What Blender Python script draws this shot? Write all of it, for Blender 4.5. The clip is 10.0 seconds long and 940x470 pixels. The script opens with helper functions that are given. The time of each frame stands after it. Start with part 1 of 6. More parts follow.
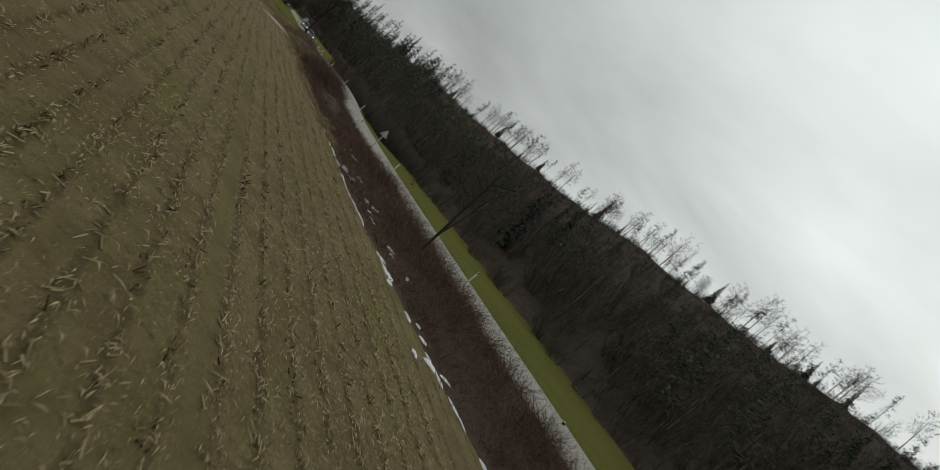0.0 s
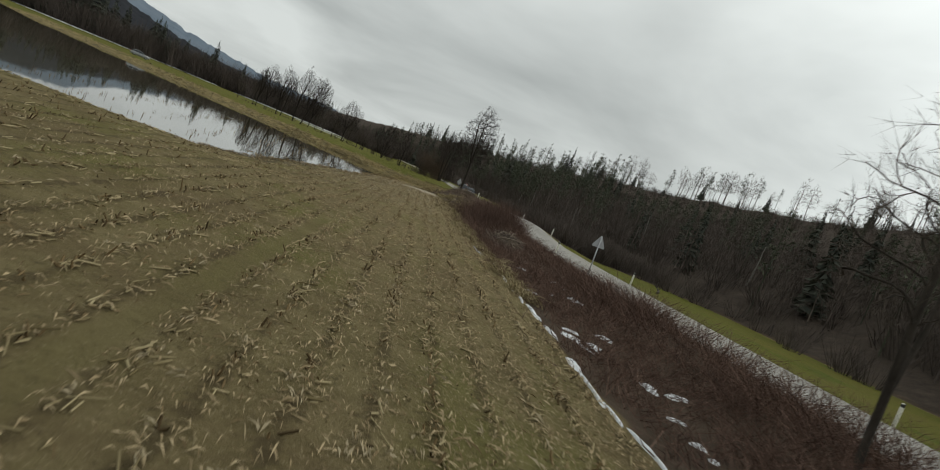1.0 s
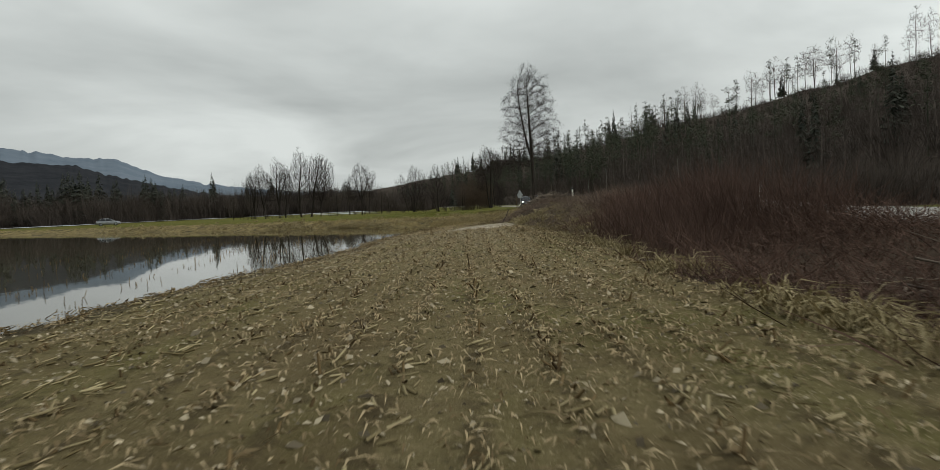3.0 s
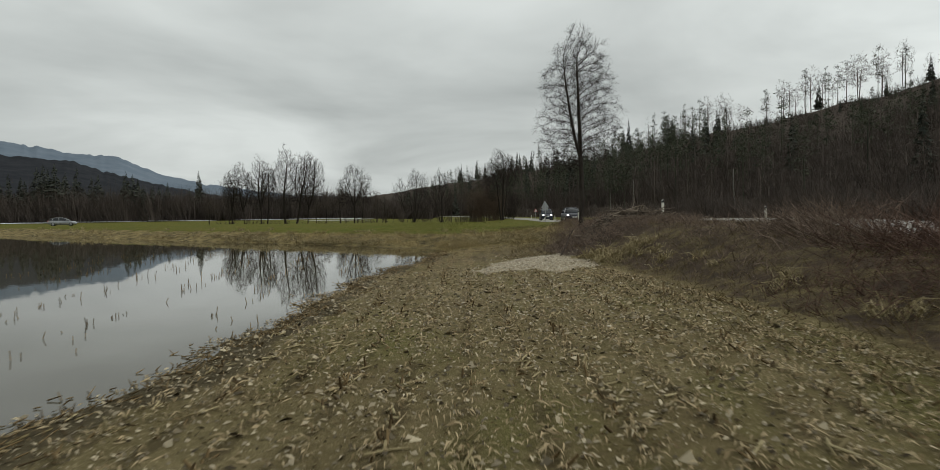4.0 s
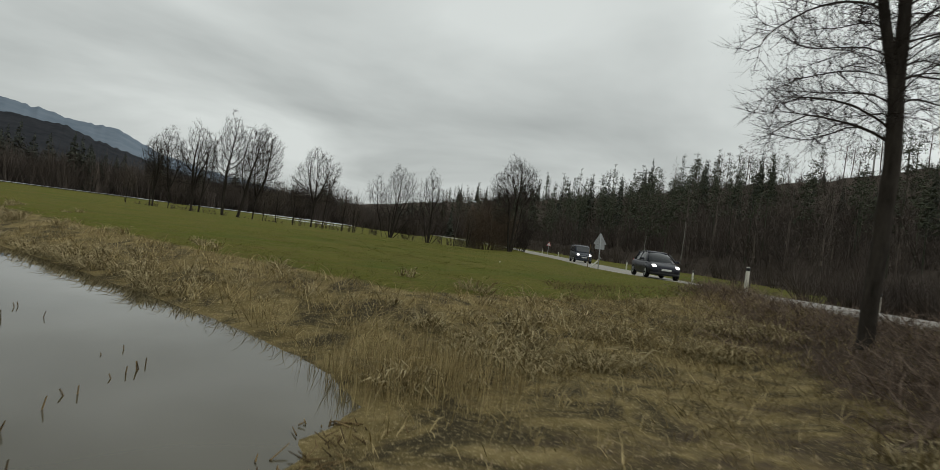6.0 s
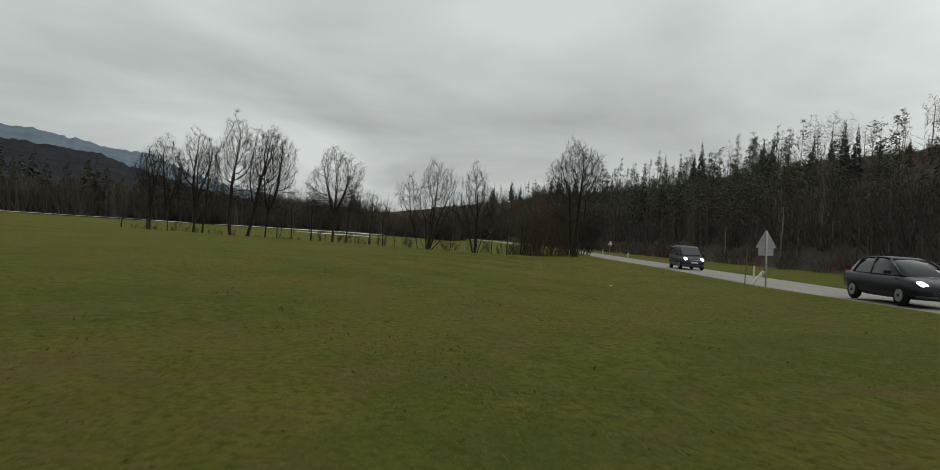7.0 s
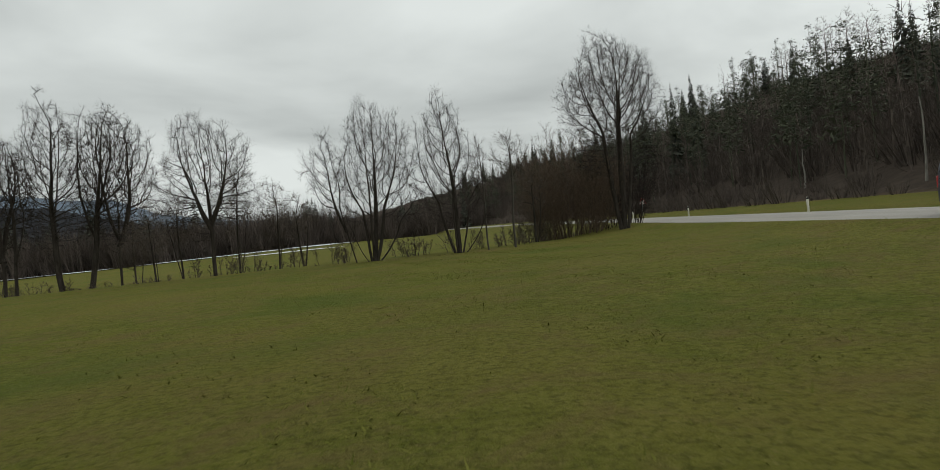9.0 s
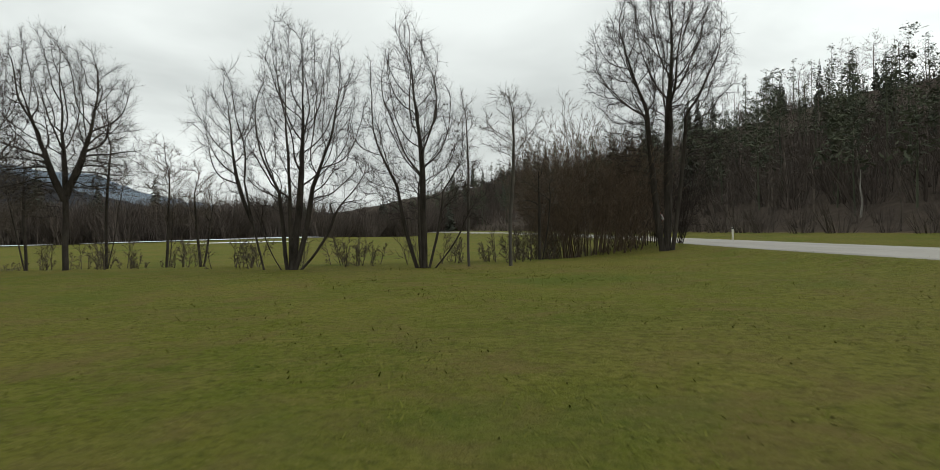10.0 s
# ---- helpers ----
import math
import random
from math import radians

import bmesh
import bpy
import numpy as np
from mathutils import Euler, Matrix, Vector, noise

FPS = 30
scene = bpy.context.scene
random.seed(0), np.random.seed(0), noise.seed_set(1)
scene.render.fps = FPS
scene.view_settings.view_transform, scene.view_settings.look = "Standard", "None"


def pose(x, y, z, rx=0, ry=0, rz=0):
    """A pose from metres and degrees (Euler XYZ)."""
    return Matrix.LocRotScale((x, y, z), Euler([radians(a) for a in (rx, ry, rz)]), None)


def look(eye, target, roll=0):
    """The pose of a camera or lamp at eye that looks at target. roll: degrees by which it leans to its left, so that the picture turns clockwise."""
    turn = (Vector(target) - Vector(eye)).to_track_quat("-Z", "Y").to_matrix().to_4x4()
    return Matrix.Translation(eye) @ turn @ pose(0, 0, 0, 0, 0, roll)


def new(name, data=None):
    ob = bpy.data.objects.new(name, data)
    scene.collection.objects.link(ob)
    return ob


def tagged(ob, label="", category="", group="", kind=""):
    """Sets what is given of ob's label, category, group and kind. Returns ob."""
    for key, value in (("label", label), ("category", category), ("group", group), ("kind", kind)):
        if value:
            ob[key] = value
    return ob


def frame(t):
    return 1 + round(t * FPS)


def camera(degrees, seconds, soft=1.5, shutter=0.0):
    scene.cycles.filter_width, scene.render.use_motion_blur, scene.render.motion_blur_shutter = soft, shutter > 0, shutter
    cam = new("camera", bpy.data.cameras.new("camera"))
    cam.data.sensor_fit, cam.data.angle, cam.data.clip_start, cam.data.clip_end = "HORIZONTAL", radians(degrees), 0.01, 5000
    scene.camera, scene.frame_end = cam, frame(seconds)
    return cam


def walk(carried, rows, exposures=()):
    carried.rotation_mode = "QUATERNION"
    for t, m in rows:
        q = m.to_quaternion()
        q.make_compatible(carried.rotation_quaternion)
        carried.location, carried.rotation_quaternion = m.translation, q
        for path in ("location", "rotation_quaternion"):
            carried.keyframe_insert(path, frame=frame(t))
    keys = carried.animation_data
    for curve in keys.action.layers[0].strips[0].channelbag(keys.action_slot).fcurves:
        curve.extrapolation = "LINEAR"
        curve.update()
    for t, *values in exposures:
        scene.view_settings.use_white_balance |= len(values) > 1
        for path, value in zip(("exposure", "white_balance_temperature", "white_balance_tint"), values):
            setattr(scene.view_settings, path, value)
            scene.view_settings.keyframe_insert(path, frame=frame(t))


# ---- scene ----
cam = camera(71.0, 10.0, soft=0.6, shutter=0.09)
PATH = [
    (0, (-3.670, -74.466, 3.767), (0.871, -65.561, 3.487), 49.92),
    (0.5, (-0.269, -65.123, 3.162), (2.383, -55.503, 2.513), 44.11),
    (1, (0.863, -56.938, 2.487), (1.881, -47.013, 1.812), 22.68),
    (1.5, (0.912, -48.686, 2.128), (1.286, -38.708, 1.572), 11.39),
    (2, (0.754, -40.082, 1.699), (0.781, -30.089, 1.312), -0.43),
    (2.5, (0.652, -32.152, 1.386), (0.714, -22.165, 0.898), -2.18),
    (2.7, (0.634, -29.115, 1.358), (0.648, -19.127, 0.873), -3.14),
    (3.8, (-0.196, -10.587, 1.611), (-0.175, -0.591, 1.328), 0.19),
    (4, (-0.692, -7.156, 1.729), (-0.668, 2.839, 1.427), -0.61),
    (4.5, (-0.494, 1.002, 1.703), (-0.398, 10.999, 1.476), -2.55),
    (5, (-0.288, 9.044, 1.623), (-0.093, 19.039, 1.402), -6.05),
    (5.5, (-0.225, 16.199, 1.365), (-0.041, 26.183, 0.829), -1.36),
    (6, (-1.127, 23.215, 1.728), (-1.005, 33.214, 1.786), 7.5),
    (6.2, (-1.835, 26.153, 1.792), (-1.791, 36.152, 1.938), 7.63),
    (7.3, (-3.647, 43.388, 2.147), (-4.090, 53.378, 2.099), 1.33),
    (7.5, (-3.952, 46.718, 1.778), (-4.367, 56.709, 1.691), -0.45),
    (8, (-4.178, 53.691, 1.657), (-4.562, 63.684, 1.722), -2.64),
    (8.5, (-4.164, 60.426, 1.975), (-4.384, 70.423, 2.083), -4.73),
    (9, (-4.240, 67.446, 2.022), (-4.300, 77.445, 1.874), -6.11),
    (9.5, (-4.109, 73.299, 1.841), (-4.086, 83.296, 1.597), -5.45),
    (10, (-3.865, 80.366, 1.885), (-3.687, 90.364, 1.802), -1.37),
]
EXPOSURES = [(0, -0.56), (0.5, -0.36), (1, -0.15), (2.5, -0.13), (5, -0.2), (5.5, -0.26), (6, -0.18), (6.2, -0.18), (7.4, -0.27), (8, -0.13), (9, -0.03), (9.5, 0.16), (10, 0.30)]
walk(cam, [(t, look(eye, target, roll)) for t, eye, target, roll in PATH], EXPOSURES)

# ---- world and light: an overcast late-winter day ----
SUN_EL, SUN_AZ = 32.0, 78.0          # degrees above the horizon, degrees from +y towards +x


def make_world():
    world = bpy.data.worlds.new("overcast_sky")
    scene.world = world
    world.use_nodes = True
    nt = world.node_tree
    nt.nodes.clear()
    out = nt.nodes.new("ShaderNodeOutputWorld")
    sky = nt.nodes.new("ShaderNodeTexSky")
    sky.sky_type, sky.sun_disc = "NISHITA", False
    sky.sun_elevation, sky.sun_rotation = radians(SUN_EL), radians(SUN_AZ)
    sky.dust_density = 4.0
    coord = nt.nodes.new("ShaderNodeTexCoord")
    # project the view direction onto a flat cloud deck
    sep = nt.nodes.new("ShaderNodeSeparateXYZ")
    nt.links.new(coord.outputs["Generated"], sep.inputs[0])
    up = nt.nodes.new("ShaderNodeMath")
    up.operation = "MAXIMUM"
    nt.links.new(sep.outputs["Z"], up.inputs[0])
    up.inputs[1].default_value = 0.0
    lift = nt.nodes.new("ShaderNodeMath")
    lift.operation = "ADD"
    nt.links.new(up.outputs[0], lift.inputs[0])
    lift.inputs[1].default_value = 0.16
    div = nt.nodes.new("ShaderNodeVectorMath")
    div.operation = "DIVIDE"
    comb = nt.nodes.new("ShaderNodeCombineXYZ")
    for k in range(3):
        nt.links.new(lift.outputs[0], comb.inputs[k])
    nt.links.new(coord.outputs["Generated"], div.inputs[0])
    nt.links.new(comb.outputs[0], div.inputs[1])
    big = nt.nodes.new("ShaderNodeTexNoise")
    big.inputs["Scale"].default_value = 0.75
    big.inputs["Detail"].default_value = 5.0
    big.inputs["Roughness"].default_value = 0.5
    big.inputs["Distortion"].default_value = 0.4
    nt.links.new(div.outputs[0], big.inputs["Vector"])
    ramp = nt.nodes.new("ShaderNodeValToRGB")
    ramp.color_ramp.elements[0].position, ramp.color_ramp.elements[0].color = 0.30, (0.497, 0.532, 0.520, 1)
    ramp.color_ramp.elements[1].position, ramp.color_ramp.elements[1].color = 0.68, (0.856, 0.905, 0.880, 1)
    nt.links.new(big.outputs["Fac"], ramp.inputs[0])
    # the cloud thins towards the hidden sun
    towards = nt.nodes.new("ShaderNodeVectorMath")
    towards.operation = "DOT_PRODUCT"
    towards.inputs[1].default_value = (math.sin(radians(SUN_AZ)) * math.cos(radians(SUN_EL)), math.cos(radians(SUN_AZ)) * math.cos(radians(SUN_EL)), math.sin(radians(SUN_EL)))
    nt.links.new(coord.outputs["Generated"], towards.inputs[0])
    halo = nt.nodes.new("ShaderNodeMapRange")
    halo.interpolation_type = "SMOOTHSTEP"
    for k, value in ((1, 0.50), (2, 1.0), (3, 1.0), (4, 1.9)):
        halo.inputs[k].default_value = value
    nt.links.new(towards.outputs["Value"], halo.inputs[0])
    glow = nt.nodes.new("ShaderNodeVectorMath")
    glow.operation = "SCALE"
    nt.links.new(ramp.outputs[0], glow.inputs[0])
    nt.links.new(halo.outputs[0], glow.inputs["Scale"])
    cloud = nt.nodes.new("ShaderNodeBackground")
    nt.links.new(glow.outputs[0], cloud.inputs[0])
    cloud.inputs[1].default_value = 0.93
    clear = nt.nodes.new("ShaderNodeBackground")
    nt.links.new(sky.outputs[0], clear.inputs[0])
    clear.inputs[1].default_value = 0.05
    mix = nt.nodes.new("ShaderNodeMixShader")
    mix.inputs[0].default_value = 0.93
    nt.links.new(clear.outputs[0], mix.inputs[1])
    nt.links.new(cloud.outputs[0], mix.inputs[2])
    nt.links.new(mix.outputs[0], out.inputs[0])


make_world()
sun_data = bpy.data.lights.new("sun", "SUN")
sun_data.energy, sun_data.angle, sun_data.color = 0.6, radians(25), (1.0, 0.97, 0.92)
sun = new("sun", sun_data)
sun_dir = Vector((math.sin(radians(SUN_AZ)) * math.cos(radians(SUN_EL)), math.cos(radians(SUN_AZ)) * math.cos(radians(SUN_EL)), math.sin(radians(SUN_EL))))
sun.matrix_world = look(sun_dir * 300, (0, 0, 0))


# ---- materials ----
class Mat:
    """A small builder for procedural materials."""

    def __init__(self, name, rough=0.8, metal=0.0):
        self.m = bpy.data.materials.new(name)
        self.m.use_nodes = True
        self.nt = self.m.node_tree
        self.b = self.nt.nodes["Principled BSDF"]
        self.b.inputs["Roughness"].default_value = rough
        self.b.inputs["Metallic"].default_value = metal
        if rough > 0.82:
            self.b.inputs["Specular IOR Level"].default_value = 0.06
        self.pos = self.nt.nodes.new("ShaderNodeNewGeometry").outputs["Position"]

    def node(self, kind, **values):
        n = self.nt.nodes.new(kind)
        for k, v in values.items():
            n.inputs[k.replace("_", " ")].default_value = v
        return n

    def noise(self, scale, detail=4.0, rough=0.55, stretch=None, vector=None, distort=0.0):
        n = self.node("ShaderNodeTexNoise", Scale=scale, Detail=detail, Roughness=rough, Distortion=distort)
        src = vector or self.pos
        if stretch:
            mp = self.node("ShaderNodeMapping", Scale=stretch)
            self.nt.links.new(src, mp.inputs["Vector"])
            src = mp.outputs[0]
        self.nt.links.new(src, n.inputs["Vector"])
        return n.outputs["Fac"]

    def cells(self, scale, edges=False):
        """Voronoi stones: one value a cell, or the distance to the nearest joint."""
        n = self.nt.nodes.new("ShaderNodeTexVoronoi")
        n.inputs["Scale"].default_value = scale
        if edges:
            n.feature = "DISTANCE_TO_EDGE"
        self.nt.links.new(self.pos, n.inputs["Vector"])
        if edges:
            return n.outputs["Distance"]
        sep = self.nt.nodes.new("ShaderNodeSeparateColor")
        self.nt.links.new(n.outputs["Color"], sep.inputs[0])
        return sep.outputs[0]

    def ramp(self, fac, stops):
        n = self.nt.nodes.new("ShaderNodeValToRGB")
        els = n.color_ramp.elements
        while len(els) < len(stops):
            els.new(0.5)
        for e, (p, c) in zip(els, stops):
            e.position, e.color = p, (*c, 1.0) if len(c) == 3 else c
        self.nt.links.new(fac, n.inputs[0])
        return n.outputs[0]

    def mix(self, fac, a, b, blend="MIX"):
        n = self.nt.nodes.new("ShaderNodeMix")
        n.data_type, n.blend_type = "RGBA", blend
        for src, sock in ((fac, n.inputs[0]), (a, n.inputs[6]), (b, n.inputs[7])):
            if isinstance(src, (int, float)):
                sock.default_value = src
            elif isinstance(src, tuple):
                sock.default_value = (*src, 1.0)
            else:
                self.nt.links.new(src, sock)
        return n.outputs[2]

    def math(self, op, a, b=0.0, clamp=False):
        n = self.nt.nodes.new("ShaderNodeMath")
        n.operation, n.use_clamp = op, clamp
        for src, sock in ((a, n.inputs[0]), (b, n.inputs[1])):
            if isinstance(src, (int, float)):
                sock.default_value = src
            else:
                self.nt.links.new(src, sock)
        return n.outputs[0]

    def attr(self, name):
        n = self.nt.nodes.new("ShaderNodeAttribute")
        n.attribute_name = name
        return n.outputs["Fac"]

    def random(self):
        return self.nt.nodes.new("ShaderNodeObjectInfo").outputs["Random"]

    def island(self):
        return self.nt.nodes.new("ShaderNodeNewGeometry").outputs["Random Per Island"]

    def color(self, src):
        if isinstance(src, tuple):
            self.b.inputs["Base Color"].default_value = (*src, 1.0)
        else:
            self.nt.links.new(src, self.b.inputs["Base Color"])
        return self

    def bump(self, height, strength=0.5, distance=0.05):
        n = self.node("ShaderNodeBump", Strength=strength, Distance=distance)
        self.nt.links.new(height, n.inputs["Height"])
        self.nt.links.new(n.outputs[0], self.b.inputs["Normal"])
        return self

    def rough(self, src):
        self.nt.links.new(src, self.b.inputs["Roughness"])
        return self


def plain(name, col, rough=0.6, metal=0.0, var=0.15, scale=6.0):
    k = Mat(name, rough, metal)
    lo = tuple(c * (1 - var) for c in col)
    hi = tuple(min(1, c * (1 + var)) for c in col)
    k.color(k.ramp(k.noise(scale, 5), [(0.3, lo), (0.7, hi)]))
    return k.m


def twig_material(name, lo, hi, rough=0.9):
    k = Mat(name, rough)
    k.color(k.mix(k.island(), lo, hi))
    return k.m


def make_ground_material():
    k = Mat("ground", 0.95)
    # bare maize field: wet loam with straw litter and green weeds
    soil = k.ramp(k.noise(1.1, 8, 0.62), [(0.25, (0.128, 0.102, 0.047)), (0.5, (0.196, 0.158, 0.076)), (0.78, (0.272, 0.220, 0.112))])
    weeds = k.noise(0.42, 5, 0.6, stretch=(1.0, 0.35, 1.0))
    soil = k.mix(k.ramp(weeds, [(0.50, (0, 0, 0)), (0.66, (0.75, 0.75, 0.75))]), soil, (0.158, 0.150, 0.046))
    sep = k.node("ShaderNodeSeparateXYZ")
    k.nt.links.new(k.pos, sep.inputs[0])
    # more chaff towards the field's edge
    trampled = k.ramp(k.math("MULTIPLY", k.math("ADD", sep.outputs["X"], 2.5), 0.18), [(0.0, (0.30, 0.30, 0.30)), (1.0, (1, 1, 1))])
    trampled = k.mix(1.0, trampled, k.ramp(k.math("MULTIPLY", k.math("ADD", sep.outputs["Y"], 26.0), 0.045), [(0.0, (0, 0, 0)), (1.0, (0.8, 0.8, 0.8))]), "LIGHTEN")
    chaff = k.mix(1.0, k.ramp(k.noise(13.0, 6, 0.75), [(0.54, (0, 0, 0)), (0.70, (0.9, 0.9, 0.9))]), trampled, "MULTIPLY")
    soil = k.mix(chaff, soil, (0.340, 0.275, 0.150))
    fleck = k.mix(1.0, k.ramp(k.noise(34.0, 4, 0.65, stretch=(1.0, 0.38, 1.0), distort=0.6), [(0.58, (0, 0, 0)), (0.66, (1, 1, 1))]), trampled, "MULTIPLY")
    soil = k.mix(fleck, soil, (0.440, 0.362, 0.212))
    clod = k.noise(5.5, 7, 0.72)
    soil = k.mix(k.ramp(clod, [(0.30, (0.8, 0.8, 0.8)), (0.46, (0, 0, 0))]), soil, (0.082, 0.065, 0.035))
    soil = k.mix(k.ramp(k.noise(0.33, 6, 0.65, distort=0.7), [(0.46, (0, 0, 0)), (0.66, (0.6, 0.6, 0.6))]), soil, (0.150, 0.108, 0.058))
    wave = k.math("COSINE", k.math("MULTIPLY", k.math("SUBTRACT", sep.outputs["X"], -0.07), 2 * math.pi / 0.66))
    row = k.math("ADD", k.math("MULTIPLY", wave, 0.5), k.math("MULTIPLY", k.math("SUBTRACT", k.noise(2.2, 6, 0.75), 0.5), 2.2))
    soil = k.mix(k.ramp(row, [(0.30, (0, 0, 0)), (0.62, (0.62, 0.62, 0.62))]), soil, (0.075, 0.056, 0.030))
    track = k.math("SUBTRACT", 1.0, k.math("MULTIPLY", k.math("ABSOLUTE", k.math("SUBTRACT", sep.outputs["X"], -1.06)), 2.2), clamp=True)
    track = k.math("MULTIPLY", track, k.math("MULTIPLY", k.math("SUBTRACT", -34.0, sep.outputs["Y"]), 0.12, clamp=True))
    soil = k.mix(k.ramp(k.math("ADD", track, k.math("MULTIPLY", k.math("SUBTRACT", k.noise(1.7, 5, 0.6), 0.5), 0.8)), [(0.45, (0, 0, 0)), (0.75, (0.4, 0.4, 0.4))]), soil, (0.172, 0.148, 0.060))
    # meadow
    grass = k.ramp(k.noise(0.22, 6, 0.6), [(0.3, (0.077, 0.103, 0.0105)), (0.55, (0.110, 0.125, 0.014)), (0.75, (0.155, 0.136, 0.0245))])
    grass = k.mix(k.ramp(k.noise(0.09, 4, 0.6), [(0.40, (0, 0, 0)), (0.66, (0.600, 0.600, 0.600))]), grass, (0.171, 0.143, 0.035))
    grass = k.mix(k.ramp(k.noise(2.6, 8, 0.75), [(0.42, (0, 0, 0)), (0.66, (0.982, 0.982, 0.982))]), grass, (0.169, 0.157, 0.035))
    grass = k.mix(k.ramp(k.noise(9.0, 7, 0.75), [(0.47, (0, 0, 0)), (0.62, (0.72, 0.72, 0.72))]), grass, (0.055, 0.059, 0.011))
    grass = k.mix(k.ramp(k.noise(0.75, 6, 0.7, distort=0.8), [(0.48, (0, 0, 0)), (0.68, (0.75, 0.75, 0.75))]), grass, (0.146, 0.108, 0.040))
    grass = k.mix(k.ramp(k.noise(0.16, 5, 0.65, distort=0.5), [(0.54, (0, 0, 0)), (0.68, (0.7, 0.7, 0.7))]), grass, (0.070, 0.104, 0.014))
    grass = k.mix(k.ramp(k.noise(24.0, 5, 0.75, stretch=(0.880, 0.528, 0.880)), [(0.56, (0, 0, 0)), (0.68, (0.528, 0.528, 0.528))]), grass, (0.230, 0.191, 0.065))
    # dry bank grass
    dry = k.ramp(k.noise(1.7, 8, 0.7), [(0.25, (0.110, 0.086, 0.037)), (0.5, (0.235, 0.180, 0.077)), (0.75, (0.390, 0.305, 0.149))])
    dry = k.mix(k.ramp(k.noise(0.7, 6, 0.7, distort=1.0), [(0.46, (0, 0, 0)), (0.60, (1.000, 1.000, 1.000))]), dry, (0.068, 0.055, 0.030))
    dry = k.mix(k.ramp(k.noise(21.0, 6, 0.75), [(0.54, (0, 0, 0)), (0.66, (1.000, 1.000, 1.000))]), dry, (0.525, 0.425, 0.237))
    litter = k.ramp(k.noise(0.9, 8, 0.7), [(0.25, (0.050, 0.038, 0.027)), (0.55, (0.096, 0.070, 0.050)), (0.8, (0.155, 0.117, 0.083))])
    mould = k.ramp(k.noise(0.9, 8, 0.7), [(0.25, (0.046, 0.037, 0.030)), (0.55, (0.082, 0.064, 0.050)), (0.8, (0.130, 0.102, 0.078))])
    pebble = k.ramp(k.cells(24.0), [(0.0, (0.280, 0.228, 0.150)), (0.5, (0.480, 0.405, 0.285)), (1.0, (0.720, 0.628, 0.480))])
    pebble = k.mix(k.ramp(k.cells(24.0, True), [(0.02, (0.923, 0.831, 0.769)), (0.10, (0, 0, 0))]), pebble, (0.197, 0.149, 0.088))
    earth = k.ramp(k.noise(1.9, 7, 0.7), [(0.54, (0, 0, 0)), (0.70, (0.75, 0.75, 0.75))])
    gravel = k.mix(earth, pebble, (0.27, 0.225, 0.13))
    mud = k.ramp(k.noise(0.8, 6, 0.6), [(0.3, (0.082, 0.066, 0.038)), (0.7, (0.150, 0.122, 0.070))])
    mud = k.mix(k.ramp(k.noise(11.0, 6, 0.75), [(0.5, (0, 0, 0)), (0.66, (0.7, 0.7, 0.7))]), mud, (0.055, 0.044, 0.026))
    col = soil
    for name, other in (("mud", mud), ("meadow", grass), ("dry", dry), ("litter", litter), ("mould", mould), ("gravel", gravel)):
        edge = k.math("ADD", k.attr(name), k.math("MULTIPLY", k.math("SUBTRACT", k.noise(1.3, 6, 0.7), 0.5), 0.9))
        edge = k.ramp(edge, [(0.40, (0, 0, 0)), (0.60, (1, 1, 1))])
        col = k.mix(edge, col, other)
    k.color(col)
    h = k.math("ADD", k.noise(7.0, 8, 0.7), k.math("MULTIPLY", k.noise(40.0, 4, 0.7), 0.35))
    k.bump(h, 0.9, 0.09)
    return k.m


def make_asphalt():
    k = Mat("pale_worn_asphalt", 0.75)
    base = k.ramp(k.noise(0.8, 7, 0.6, stretch=(1.0, 0.18, 1.0)), [(0.3, (0.245, 0.228, 0.198)), (0.7, (0.365, 0.342, 0.302))])
    base = k.mix(k.ramp(k.noise(60.0, 3, 0.7), [(0.4, (0, 0, 0)), (0.7, (0.5, 0.5, 0.5))]), base, (0.165, 0.152, 0.132))
    k.color(base)
    k.bump(k.noise(90.0, 3, 0.6), 0.35, 0.01)
    return k.m


def make_water():
    k = Mat("muddy_flood_water", 0.025)
    k.color(k.ramp(k.noise(0.12, 4, 0.5), [(0.3, (0.055, 0.048, 0.028)), (0.7, (0.085, 0.074, 0.044))]))
    k.b.inputs["IOR"].default_value = 1.333
    k.b.inputs["Specular IOR Level"].default_value = 0.5
    k.bump(k.noise(1.6, 3, 0.5, stretch=(1, 0.6, 1)), 0.035, 0.03)
    return k.m


def make_bark(name, lo, hi):
    k = Mat(name, 0.95)
    n = k.noise(5.0, 7, 0.7, stretch=(1, 1, 0.25))
    k.color(k.ramp(n, [(0.3, lo), (0.7, hi)]))
    k.bump(n, 0.8, 0.04)
    return k.m


def make_mountain(name, lo, hi, scale):
    k = Mat(name, 1.0)
    n = k.noise(scale, 8, 0.7)
    k.color(k.ramp(n, [(0.3, lo), (0.7, hi)]))
    k.b.inputs["Specular IOR Level"].default_value = 0.0
    return k.m


